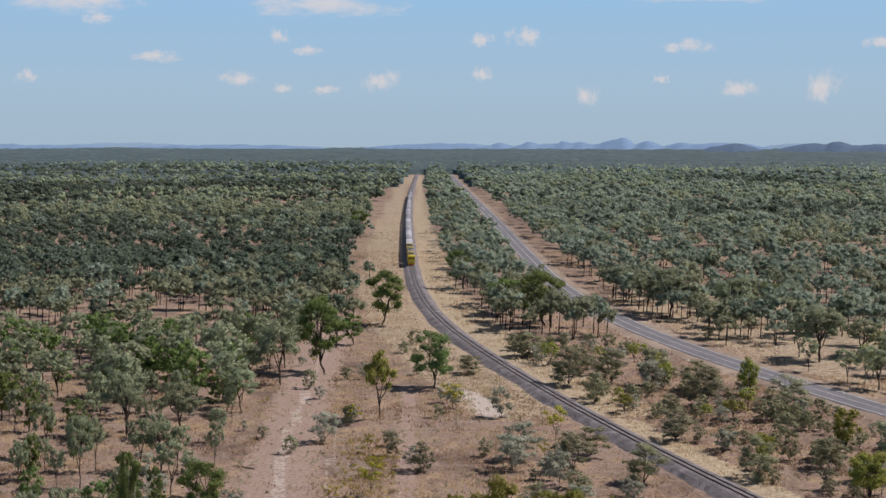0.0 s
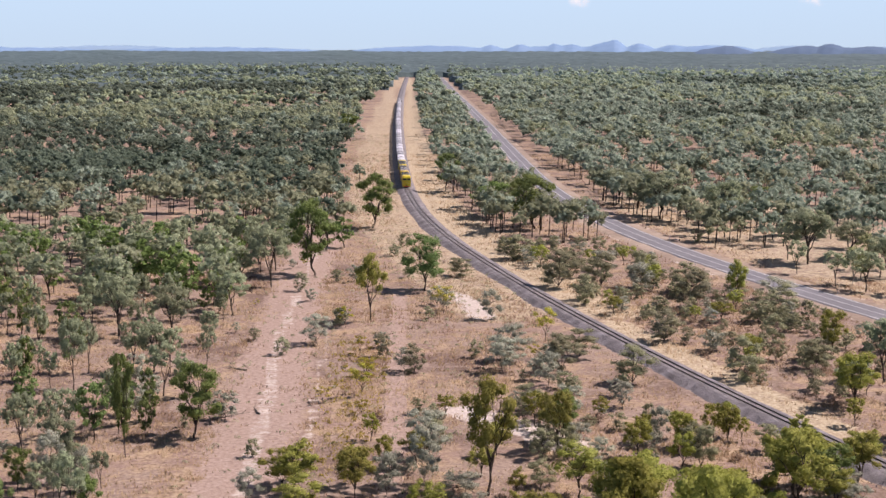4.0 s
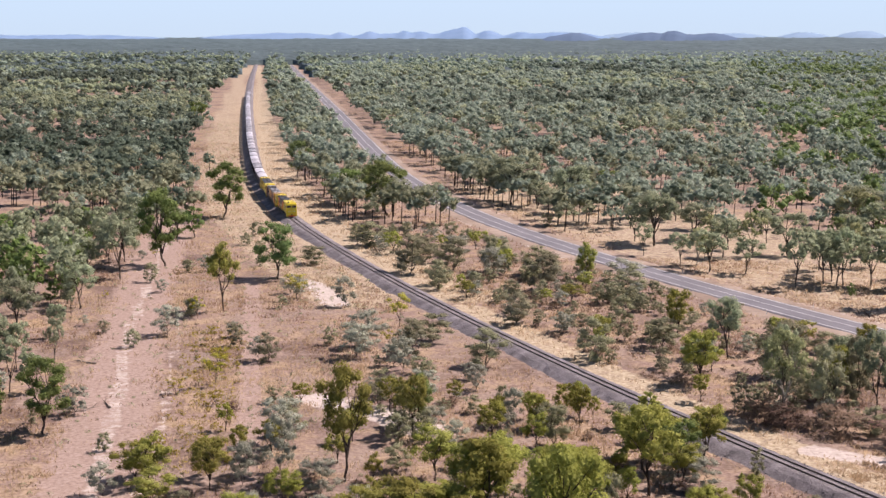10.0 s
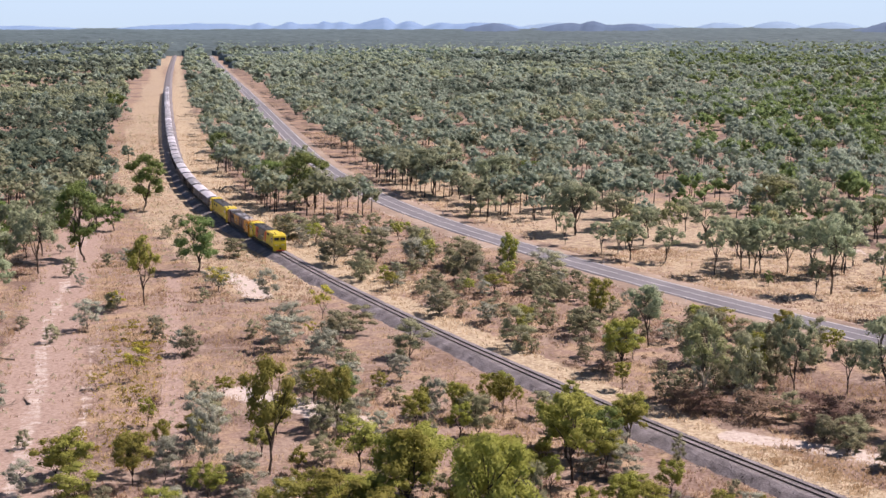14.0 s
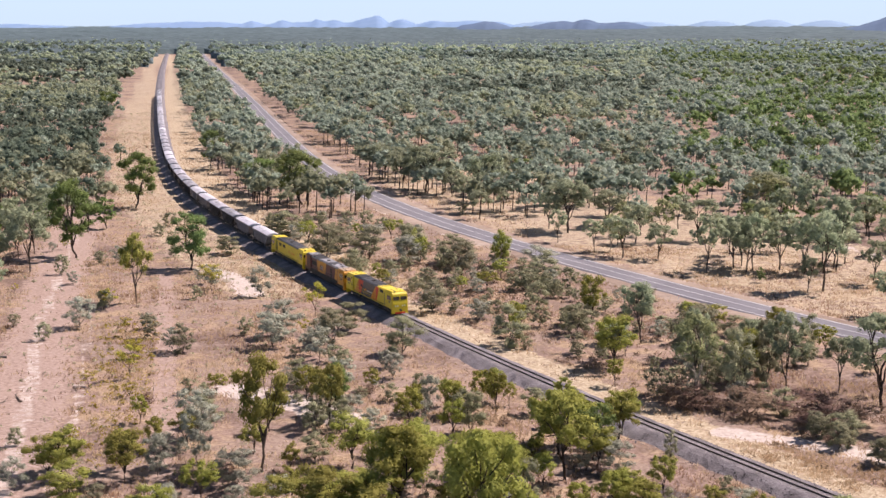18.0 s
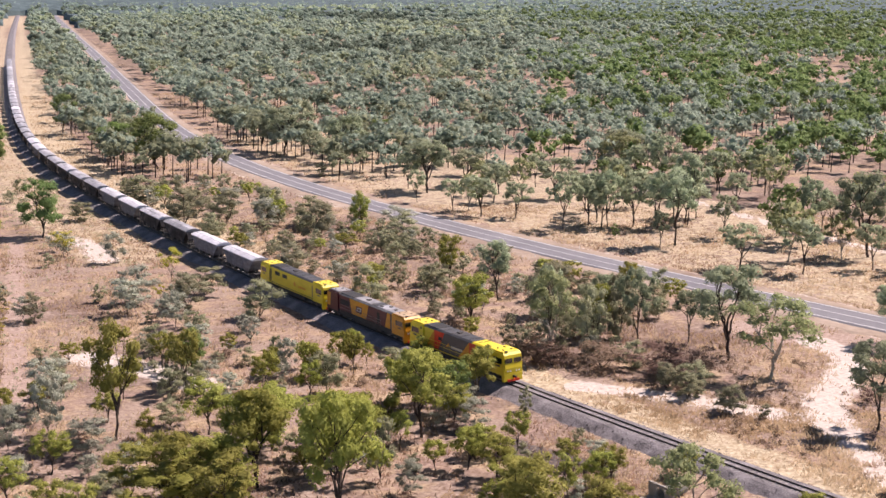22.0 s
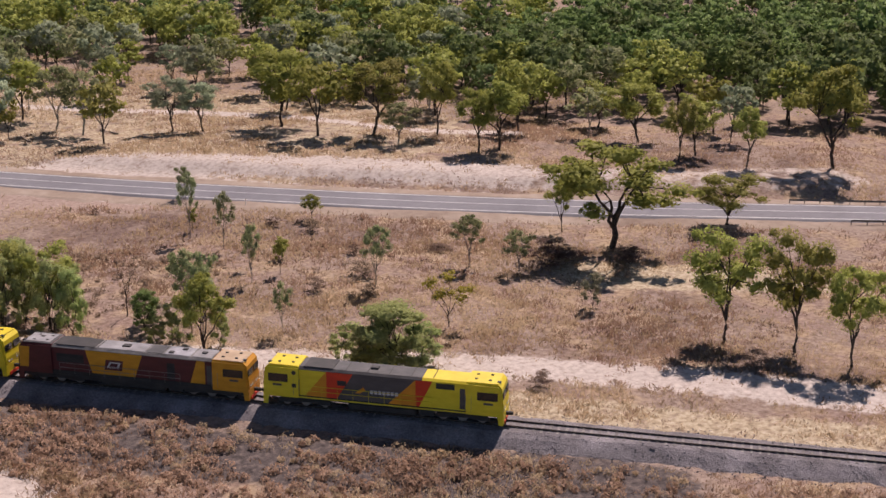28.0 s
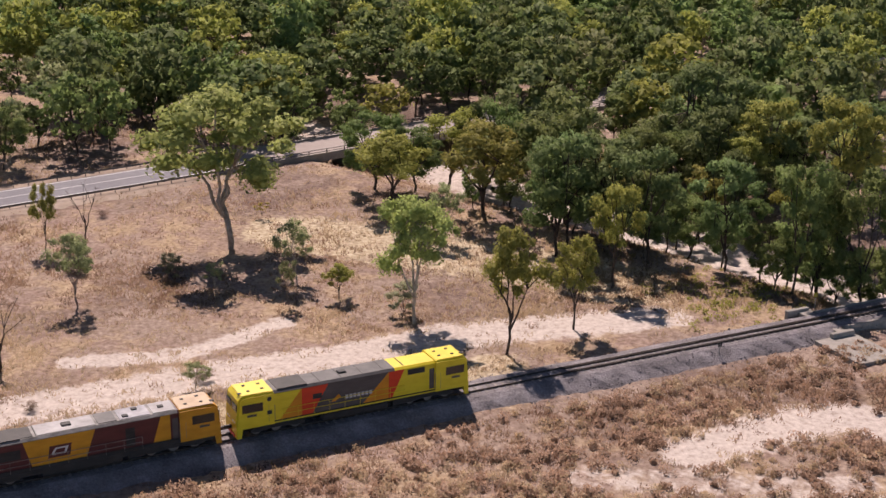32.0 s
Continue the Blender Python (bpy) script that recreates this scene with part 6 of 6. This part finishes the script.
def zone(x, y):
    """How many trees a square metre carries here, and which kinds."""
    r, a = math.hypot(x, y), math.degrees(math.atan2(x, y))
    dt = x - float(track_x(y)) if -122 < y < 2100 else 99.0
    dr = x - float(road_x(y)) if -125 < y < 2120 else -99.0
    cd = float(creek_d(x, y))
    dt *= 0.93
    dr *= 0.84
    beyond = (x - 60.0) * 222.0 - (y + 140.0) * 270.0 > 0
    if abs(dt) < 8 or abs(dr) < (8.5 if y > 12 else 5.5):
        return 0, ""
    if (y < -15 and 0 < dt < 26) or (-18 < dr < 0 and -32 < y < 24):
        return 0, ""
    if 60 < y < 172 and x > 79 and dr < -8:
        return 0.0016, "r"
    if y < 60 and (beyond or (cd < 22 and y < 40)) and x > 128:
        return (0.024, "odg") if cd < 8 else (0.046, "odoodgdpdo")
    if dr > 0:
        if y < 150 and a > 38:
            # green woodland towards the creek
            if y < 45:
                return (0.0008, "gp") if dr < 13 else (0.044, "odddodopg")
            if dr < 26:
                return 0.0008, "gp"
            if dr < 52 and y > 30:
                return 0.0045, "ggep"
            if dr < 75 and y > 30:
                return 0.022, "goggop"
            return 0.046, "dodgdo" if r < 200 else "dddodd"
        if dr < 12:
            return 0.0012, "e"
        if a > 36:
            return (0.006, "ggep") if dr < 40 else (0.014, "goeep") if dr < 80 else (0.027, "ggdoeg")
        if dr < 45:
            return 0.007, "eeepo"
        if dr < 110 and y < 330:
            return 0.0078, "eeoep" if a < 30 else "eegp"
        mixed = "eeeeps" if a < 22 else "eeegp" if a < 32 else "eggp"
        return (0.012 if dr < 90 else 0.018), mixed
    if dt < 0:
        if y < 120 or (y < 180 and x > -8):
            return (0.034, "gbgbsr") if (35 < r and dt < -9 and a < 38) else (0, "")
        clear = 26 if y < 420 else 17
        if (dt > -clear or y < 330) and x > -34:
            return (0.0045, "bbssyb") if y < 330 else (0.005, "bbse")
        if y < 250:
            return 0.023, "eeseeod"
        return (0.026 if y < 300 else 0.034), "edoedese"
    # between the railway and the road
    if y > 165 and dr > -13:
        return 0, ""
    if y > 348:
        if dt < 13:
            return 0.001, "b"
        return 0.024, "eedeb"
    if y > 165:
        return 0.036, "bbsbbsgb"
    if y > 105 and dr < -12:
        return (0.036, "bbsbrgb") if dt > 14 else (0.004, "r")
    if y < -15 and dt < 24:
        return 0, ""
    if cd < 13:
        return 0.026, "gdg"
    return 0.0035, "pybrrr"


def crowded(x, y, need):
    for px, py, w in PLACED:
        if (px - x) ** 2 + (py - y) ** 2 < (need * w) ** 2:
            return True
    return False


def scatter_near():
    spots = []
    for _ in range(44000):
        a = radians(woods.uniform(-21, 112))
        r = math.sqrt(woods.uniform(70.0 ** 2, 335.0 ** 2))
        x, y = r * math.sin(a), r * math.cos(a)
        dens, kinds = zone(x, y)
        if woods.random() < dens * 2.85:
            spots.append((r, x, y, kinds[woods.randrange(len(kinds))]))
    spots.sort()
    for r, x, y, k in spots:
        small = k in "bsyr"
        if crowded(x, y, 0.28 if small else 0.38):
            continue
        h = woods.uniform(0.8, 2.0) if k == "r" else woods.uniform(1.6, 4.4) if small else woods.uniform(6.8, 11.5)
        if k in "bs" and 105 < y < 350 and x > 20:
            h = woods.uniform(1.8, 4.1)
        if k in "go" and 160 < y < 352 and x < 110:
            h = woods.uniform(3.0, 5.5)
        left = x < -20 and y < 250
        if left and not small:
            h = woods.uniform(4.5, 9.0)
        if k == "g" and y < 180 and x < 70:
            h = woods.uniform(3.0, 5.2)
        if k in "gdo" and x > 150 and y < 90:
            h *= woods.uniform(0.7, 1.55)
        w = h * (woods.uniform(1.2, 2.0) if k == "r" else woods.uniform(0.8, 1.1) if small else woods.uniform(0.38, 0.62) if left else woods.uniform(0.60, 0.90))
        plant(k, x, y, h, w, fine=r < (205 if x > 120 else 165))


scatter_near()
join_rest()


def far_trees(name, lo, hi, step_area, tris, size, label, mat_kinds, spread, clumps=5, lump=0):
    """Woodland beyond the single trees, joined into one mesh for each leaf colour."""
    rng = np.random.default_rng(int(lo))
    area = 0.5 * math.radians(spread[1] - spread[0]) * (hi * hi - lo * lo)
    n = int(area / step_area)
    a = np.radians(rng.uniform(spread[0], spread[1], n))
    r = np.sqrt(rng.uniform(lo * lo, hi * hi, n))
    x, y = r * np.sin(a), r * np.cos(a)
    yy = np.clip(y, -120, 2090)
    dt, dr = x - track_x(yy), x - road_x(yy)
    ok = (np.abs(dr) > 11) & (np.abs(dt) > 15) & ~((dt < 0) & (dt > -24) & (y < 1500) & (rng.random(n) > 0.06))
    clearing = np.array([noise.noise((u * 0.006, v * 0.006, 7.0)) for u, v in zip(x, y)])
    ok &= (rng.random(n) < np.clip(1.0 + 1.1 * clearing, 0.35, 1)) | (y > 2100)
    ok &= ~((r < 450) & (x > 70) & (rng.random(n) > 0.72))
    x, y, r = x[ok], y[ok], r[ok]
    deg = np.degrees(np.arctan2(x, y))
    patchy = np.array([noise.noise((u * 0.004, v * 0.004, 2.0)) for u, v in zip(x, y)]) + 0.35 * rng.normal(size=len(x))
    choice = np.where(deg > 19, np.where(rng.random(len(x)) < np.clip((deg - 15) / 20 + 0.5 * patchy, 0, 0.9), 1, 0), np.where(patchy > 0.30, 2, np.where(patchy < np.where(deg < -1, 0.1, -0.45), 3, 0)))
    for k, leaf in enumerate(mat_kinds):
        sel = choice == k
        m = int(sel.sum())
        if not m:
            continue
        px, py = x[sel], y[sel]
        h = rng.uniform(7.0, 11.8, m)
        w = h * rng.uniform(0.58, 0.84, m)
        # a few clumps a tree, the top one in the middle
        cc, rr = [], []
        spread_k = (5.0 / clumps) ** 0.4
        for j in range(clumps):
            b = rng.uniform(0, 6.28, m) if j < 1 else 6.28 * j / (clumps - 1) + rng.uniform(-0.6, 0.6, m)
            off = w * (0.36 if j else 0.10) * rng.uniform(0.55, 1.15, m)
            rj = w * spread_k * (0.34 if j == 0 else 0.27) * rng.uniform(0.7, 1.3, m)
            top = h - 0.75 * rj if j == 0 else h * rng.uniform(0.52, 0.84, m)
            cc.append(np.stack([px + off * np.cos(b), py + off * np.sin(b), top], 1))
            rr.append(rj)
        v, f, soft = leaves(rng, np.concatenate(cc), np.concatenate(rr), tris, size, squash=0.75, droop=0.0, ruffle=0.18, lump=lump, share=0.62 if hi < 1100 else 0.8)
        ob = new(name, mesh_from(name, v, f.tolist(), M[leaf], normals=soft))
        tagged(ob, label=label, category="woodland", kind="stuff")
        if hi < 800:
            tv, tf = [], []
            for j in range(m):
                i0 = len(tv)
                q = 0.16
                tx, ty, th = px[j], py[j], h[j] * 0.62
                tv += [(tx - q, ty - q, -0.3), (tx + q, ty - q, -0.3), (tx, ty + q, -0.3), (tx - q * 0.5 + 0.3, ty - q * 0.5, th), (tx + q * 0.5 + 0.3, ty - q * 0.5, th), (tx + 0.3, ty + q * 0.5, th)]
                tf += [(i0, i0 + 1, i0 + 4, i0 + 3), (i0 + 1, i0 + 2, i0 + 5, i0 + 4), (i0 + 2, i0, i0 + 3, i0 + 5)]
            tk = new("far_trunks", mesh_from("far_trunks", tv, tf, M["bark"]))
            tagged(tk, label="dark trunks of the distant woodland", category="woodland", kind="stuff")


FARK = ["leaf_f", "leaf_o", "leaf_e", "leaf_k"]
far_trees("woodland", 335, 560, 60, 12, 0.85, "grey-green open eucalypt woodland", FARK, (-21, 62), clumps=9, lump=0)
far_trees("woodland", 335, 560, 38, 9, 1.1, "green woodland beyond the creek", ["leaf_d", "leaf_d", "leaf_o", "leaf_k"], (62, 114), clumps=5)
far_trees("woodland", 560, 1000, 72, 8, 1.2, "grey-green open eucalypt woodland", FARK, (-21, 46), clumps=6)
far_trees("far_woodland", 1000, 1800, 120, 4, 2.0, "distant grey-green woodland", FARK, (-20, 38), clumps=3)
far_trees("far_woodland", 1800, 3400, 330, 3, 4.0, "distant grey-green woodland", FARK, (-20, 34), clumps=2)


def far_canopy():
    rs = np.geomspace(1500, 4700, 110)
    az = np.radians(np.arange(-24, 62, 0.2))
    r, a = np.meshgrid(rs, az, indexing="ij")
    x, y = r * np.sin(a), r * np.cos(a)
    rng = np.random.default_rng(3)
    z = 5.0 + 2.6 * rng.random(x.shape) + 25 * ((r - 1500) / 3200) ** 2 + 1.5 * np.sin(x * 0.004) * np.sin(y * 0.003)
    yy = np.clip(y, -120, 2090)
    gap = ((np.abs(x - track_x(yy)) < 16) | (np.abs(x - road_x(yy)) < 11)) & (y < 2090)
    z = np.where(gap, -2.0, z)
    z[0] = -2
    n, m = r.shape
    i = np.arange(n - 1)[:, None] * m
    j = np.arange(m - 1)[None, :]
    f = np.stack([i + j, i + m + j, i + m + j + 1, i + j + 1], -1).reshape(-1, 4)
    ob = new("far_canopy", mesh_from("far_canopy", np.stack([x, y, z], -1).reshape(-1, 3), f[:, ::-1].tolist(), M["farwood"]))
    return tagged(ob, label="unbroken distant woodland canopy on the plain, blued for haze", category="woodland", kind="stuff")


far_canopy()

# ---------------------------------------------------------------- dry grass


def bare(x, y):
    """True where a bare band lies."""
    out = np.zeros(len(x), bool)
    for q, width in PATCHES:
        q = q[::2]
        for i in range(0, len(x), 8000):
            d = (x[i:i + 8000, None] - q[None, :, 0]) ** 2 + (y[i:i + 8000, None] - q[None, :, 1]) ** 2
            out[i:i + 8000] |= d.min(1) < (0.42 * width) ** 2
    return out


def tufts(name, n, region, height, blades, label, floor, spread=0.6):
    """Thin upright blades in loose tussocks; reddish ones in patches and on the near side of the line."""
    rng = np.random.default_rng(n)
    a = np.radians(rng.uniform(region[0], region[1], n))
    r = np.sqrt(rng.uniform(region[2] ** 2, region[3] ** 2, n))
    x, y = r * np.sin(a), r * np.cos(a)
    yy = np.clip(y, -120, 2090)
    dt, dr = x - track_x(yy), np.abs(x - road_x(yy))
    thick = np.array([noise.noise((u * 0.07, v * 0.07, 1.0)) + 0.6 * noise.noise((u * 0.3, v * 0.3, 5.0)) for u, v in zip(x, y)])
    hue = np.array([noise.noise((u * 0.035, v * 0.035, 9.0)) + 0.4 * noise.noise((u * 0.2, v * 0.2, 3.0)) for u, v in zip(x, y)])
    ok = (np.abs(dt) > 4.6) & (dr > 7.2) & (thick > floor + 0.25 * rng.normal(size=n)) & (~bare(x, y) | (rng.random(n) < 0.08))
    brown = hue + 0.25 * rng.normal(size=n) + np.where((dt < -6) & (y < 105), 0.35, 0.0) - np.where((dt > 0) & (dt < 13), 0.5, 0.0) > np.where(y > 118, 0.30, 0.06)
    for sel, mat in ((ok & ~brown, "grass"), (ok & brown, "browngrass")):
        m = int(sel.sum()) * blades
        c = np.repeat(np.stack([x[sel], y[sel], ground_z(x[sel], y[sel])], 1), blades, 0)
        k, b = spread * np.sqrt(rng.random(m)), rng.uniform(0, 2 * math.pi, m)
        c = c + np.stack([k * np.cos(b), k * np.sin(b), -0.06 + 0 * k], 1)
        tall = np.repeat(height * rng.uniform(0.5, 1.2, int(sel.sum())) * (1 + 0.6 * np.clip(thick[sel], 0, 1)), blades) * rng.uniform(0.7, 1.3, m)
        up = unit(np.stack([0.5 * rng.normal(size=m), 0.5 * rng.normal(size=m), np.ones(m)], 1)) * tall[:, None]
        q = rng.uniform(0, math.pi, m)
        side = np.stack([np.cos(q), np.sin(q), 0.3 * rng.normal(size=m)], 1) * (height * rng.uniform(0.16, 0.34, m))[:, None]
        v = np.stack([c - side, c + side, c + up], 1).reshape(-1, 3)
        soft = np.repeat(unit(np.stack([0.3 * rng.normal(size=m), 0.3 * rng.normal(size=m), np.ones(m)], 1)), 3, 0)
        ob = new(name, mesh_from(name, v, np.arange(3 * m).reshape(-1, 3).tolist(), M[mat], normals=soft))
        tagged(ob, label=label if mat == "grass" else "reddish-brown dry grass", category="grass", kind="stuff")


tufts("dry_grass", 62000, (22, 112, 76, 160), 0.36, 9, "tall straw-coloured dry grass", -0.08)
tufts("dry_grass", 26000, (40, 112, 160, 235), 0.45, 6, "tall straw-coloured dry grass", -0.08, 0.8)
tufts("dry_grass", 60000, (-20, 62, 118, 300), 0.5, 6, "tall straw-coloured dry grass", -0.15, 0.9)
tufts("dry_grass", 16000, (-8, 14, 300, 620), 0.7, 4, "tall straw-coloured dry grass", -0.2, 1.4)


def stones():
    """Loose ballast on the bank, too small to pick apart."""
    rng = np.random.default_rng(8)
    n = 9000
    y = rng.uniform(-58, 150, n)
    off = rng.uniform(1.3, 4.6, n) * np.where(rng.random(n) < 0.7, -1, 1)
    x = track_x(y) + off
    z = np.interp(np.abs(off) * 0.92, [0, 1.45, 2.1, 3.0, 4.2], [0.78, 0.77, 0.55, 0.12, 0.0])
    c = np.stack([x, y, z], 1)
    s = rng.uniform(0.05, 0.13, n)[:, None]
    d = [unit(rng.normal(size=(n, 3))) * s for _ in range(4)]
    v = np.stack([c + q for q in d], 1).reshape(-1, 3)
    k = np.arange(n)[:, None] * 4
    f = np.concatenate([k + np.array(t)[None] for t in ((0, 1, 2), (0, 3, 1), (1, 3, 2), (2, 3, 0))])
    ob = part("ballast_stones", mesh_from("ballast_stones", v, f.tolist(), M["ballast"]), None, railway)
    tagged(ob, kind="stuff")


stones()


def low_growth(name, spots, size, leaf, tris, label):
    """Knee-high mounds of scrub, too many to count."""
    rng = np.random.default_rng(len(spots))
    p = np.array(spots)
    rad = size * rng.uniform(0.5, 1.3, len(p))
    c = np.stack([p[:, 0], p[:, 1], ground_z(p[:, 0], p[:, 1]) + 0.25 * rad], 1)
    v, f, soft = leaves(rng, c, rad, tris, 0.20, squash=0.75, droop=-1.6)
    ob = new(name, mesh_from(name, v, f.tolist(), M[leaf], normals=soft))
    tagged(ob, label=label, category="scrub", kind="stuff")


def strewn(n, y0, y1, lo, hi, seed, floor):
    """Spots beside the railway between two offsets, thicker in patches."""
    rnd, out = random.Random(seed), []
    for _ in range(n):
        y = rnd.uniform(y0, y1)
        x = float(track_x(y)) + rnd.uniform(lo, hi)
        if noise.noise((x * 0.12, y * 0.12, seed)) + rnd.uniform(-0.2, 0.2) > floor:
            out.append((x, y))
    xy = np.array(out)
    return xy[~bare(xy[:, 0], xy[:, 1]) & (np.abs(xy[:, 0] - track_x(xy[:, 1])) > 5.0)].tolist()


low_growth("low_scrub", strewn(3600, -62, 100, -34, -5.6, 2, -0.12), 0.66, "leaf_t", 64, "knee-high reddish-brown scrub beside the railway")
low_growth("low_scrub", strewn(2400, -62, 120, -34, -5.4, 5, -0.05), 0.6, "grass", 56, "straw-coloured tussocks beside the railway")
low_growth("low_scrub", strewn(2400, 100, 280, 9, 40, 6, 0.05), 0.6, "leaf_r", 30, "knee-high reddish-brown scrub beside the railway")
low_growth("low_scrub", strewn(1100, 240, 760, -24, -5.5, 7, -0.1), 0.85, "leaf_b", 14, "low olive scrub on the grassy verge")
low_growth("low_scrub", strewn(1500, 240, 760, -24, 15, 8, -0.1), 0.8, "grass", 14, "straw tussocks on the grassy verge")
low_growth("green_grass", [(woods.gauss(146, 4.5), woods.gauss(-45, 3.5)) for _ in range(170)], 0.5, "leaf_g", 18, "fresh green grass by the creek")
low_growth("yellow_weeds", [(woods.uniform(-16, -7), woods.uniform(150, 225)) for _ in range(260)], 0.55, "leaf_y", 20, "yellow-green weeds on an old track")
low_growth("low_scrub", [(woods.uniform(-34, 20), woods.uniform(120, 300)) for _ in range(420)], 0.5, "leaf_b", 18, "low olive scrub in dry grass")


def fallen_log(x, y, length, turn, seed):
    rnd = random.Random(seed)
    bm = bmesh.new()
    z = float(ground_z(x, y)) + 0.12
    limb(bm, bent((-length / 2, 0, 0), (length / 2, 0, 0.1), rnd, 0.1, 5), 0.16, 0.07, 6)
    for k in range(4):
        u = rnd.uniform(-0.1, 0.5) * length
        limb(bm, bent((u, 0, 0.05), (u + rnd.uniform(0.4, 1.4), rnd.uniform(-1.2, 1.2), rnd.uniform(0.0, 0.9)), rnd, 0.08, 3), 0.06, 0.015, 5)
    log = new("fallen_log", bm_mesh("fallen_log", bm, M["palebark"]))
    log.matrix_basis = pose(x, y, z, 0, 0, turn)
    return tagged(log, label="grey fallen branch lying in dry grass", category="log", group="fallen branches")


for k, p in enumerate([(-27.4, 178.2, 4.5, 30), (-24.0, 181.0, 3.2, 110), (-40.5, 196.0, 4.0, 70), (-30.0, 205.0, 3.5, 150), (47.0, 128.0, 3.0, 40), (84.0, 142.0, 3.6, 15), (150.0, 165.0, 4.0, 95)]):
    fallen_log(*p, seed=k)

# ---------------------------------------------------------------- sleepers, the nearest ones single


def sleepers():
    pitch = 0.685
    one = bm_mesh("sleeper", boxes((-0.11, 0.11, -1.07, 1.07, 0.62, 0.80), (-0.10, 0.10, -0.72, -0.42, 0.79, 0.835), (-0.10, 0.10, 0.42, 0.72, 0.79, 0.835), bevel=0.0), M["sleeper"])
    s = np.arange(3.0, S_TRK[-1] - 5, pitch)
    x, y = np.interp(s, S_TRK, trk[:, 0]), np.interp(s, S_TRK, trk[:, 1])
    rest_v, rest_f = [], []
    singles = 0
    for i in range(len(s) - 1):
        ang = math.atan2(y[i + 1] - y[i], x[i + 1] - x[i])
        if -58 < y[i] < 130 and singles < 300:
            singles += 1
            ob = part("sleeper", one, None, railway)
            ob.matrix_basis = pose(x[i], y[i], 0, 0, 0, math.degrees(ang))
        elif y[i] < 700:
            c, sn = math.cos(ang), math.sin(ang)
            k = len(rest_v)
            for u, w, z in ((-0.11, -1.07, 0.80), (0.11, -1.07, 0.80), (0.11, 1.07, 0.80), (-0.11, 1.07, 0.80), (-0.11, -1.07, 0.6), (0.11, -1.07, 0.6), (0.11, 1.07, 0.6), (-0.11, 1.07, 0.6)):
                rest_v.append((x[i] + u * c - w * sn, y[i] + u * sn + w * c, z))
            rest_f += [(k, k + 1, k + 2, k + 3), (k, k + 4, k + 5, k + 1), (k + 1, k + 5, k + 6, k + 2), (k + 2, k + 6, k + 7, k + 3), (k + 3, k + 7, k + 4, k)]
    ob = part("far_sleepers", mesh_from("far_sleepers", rest_v, rest_f, M["sleeper"]), None, railway)
    tagged(ob, kind="stuff")


sleepers()

motions()
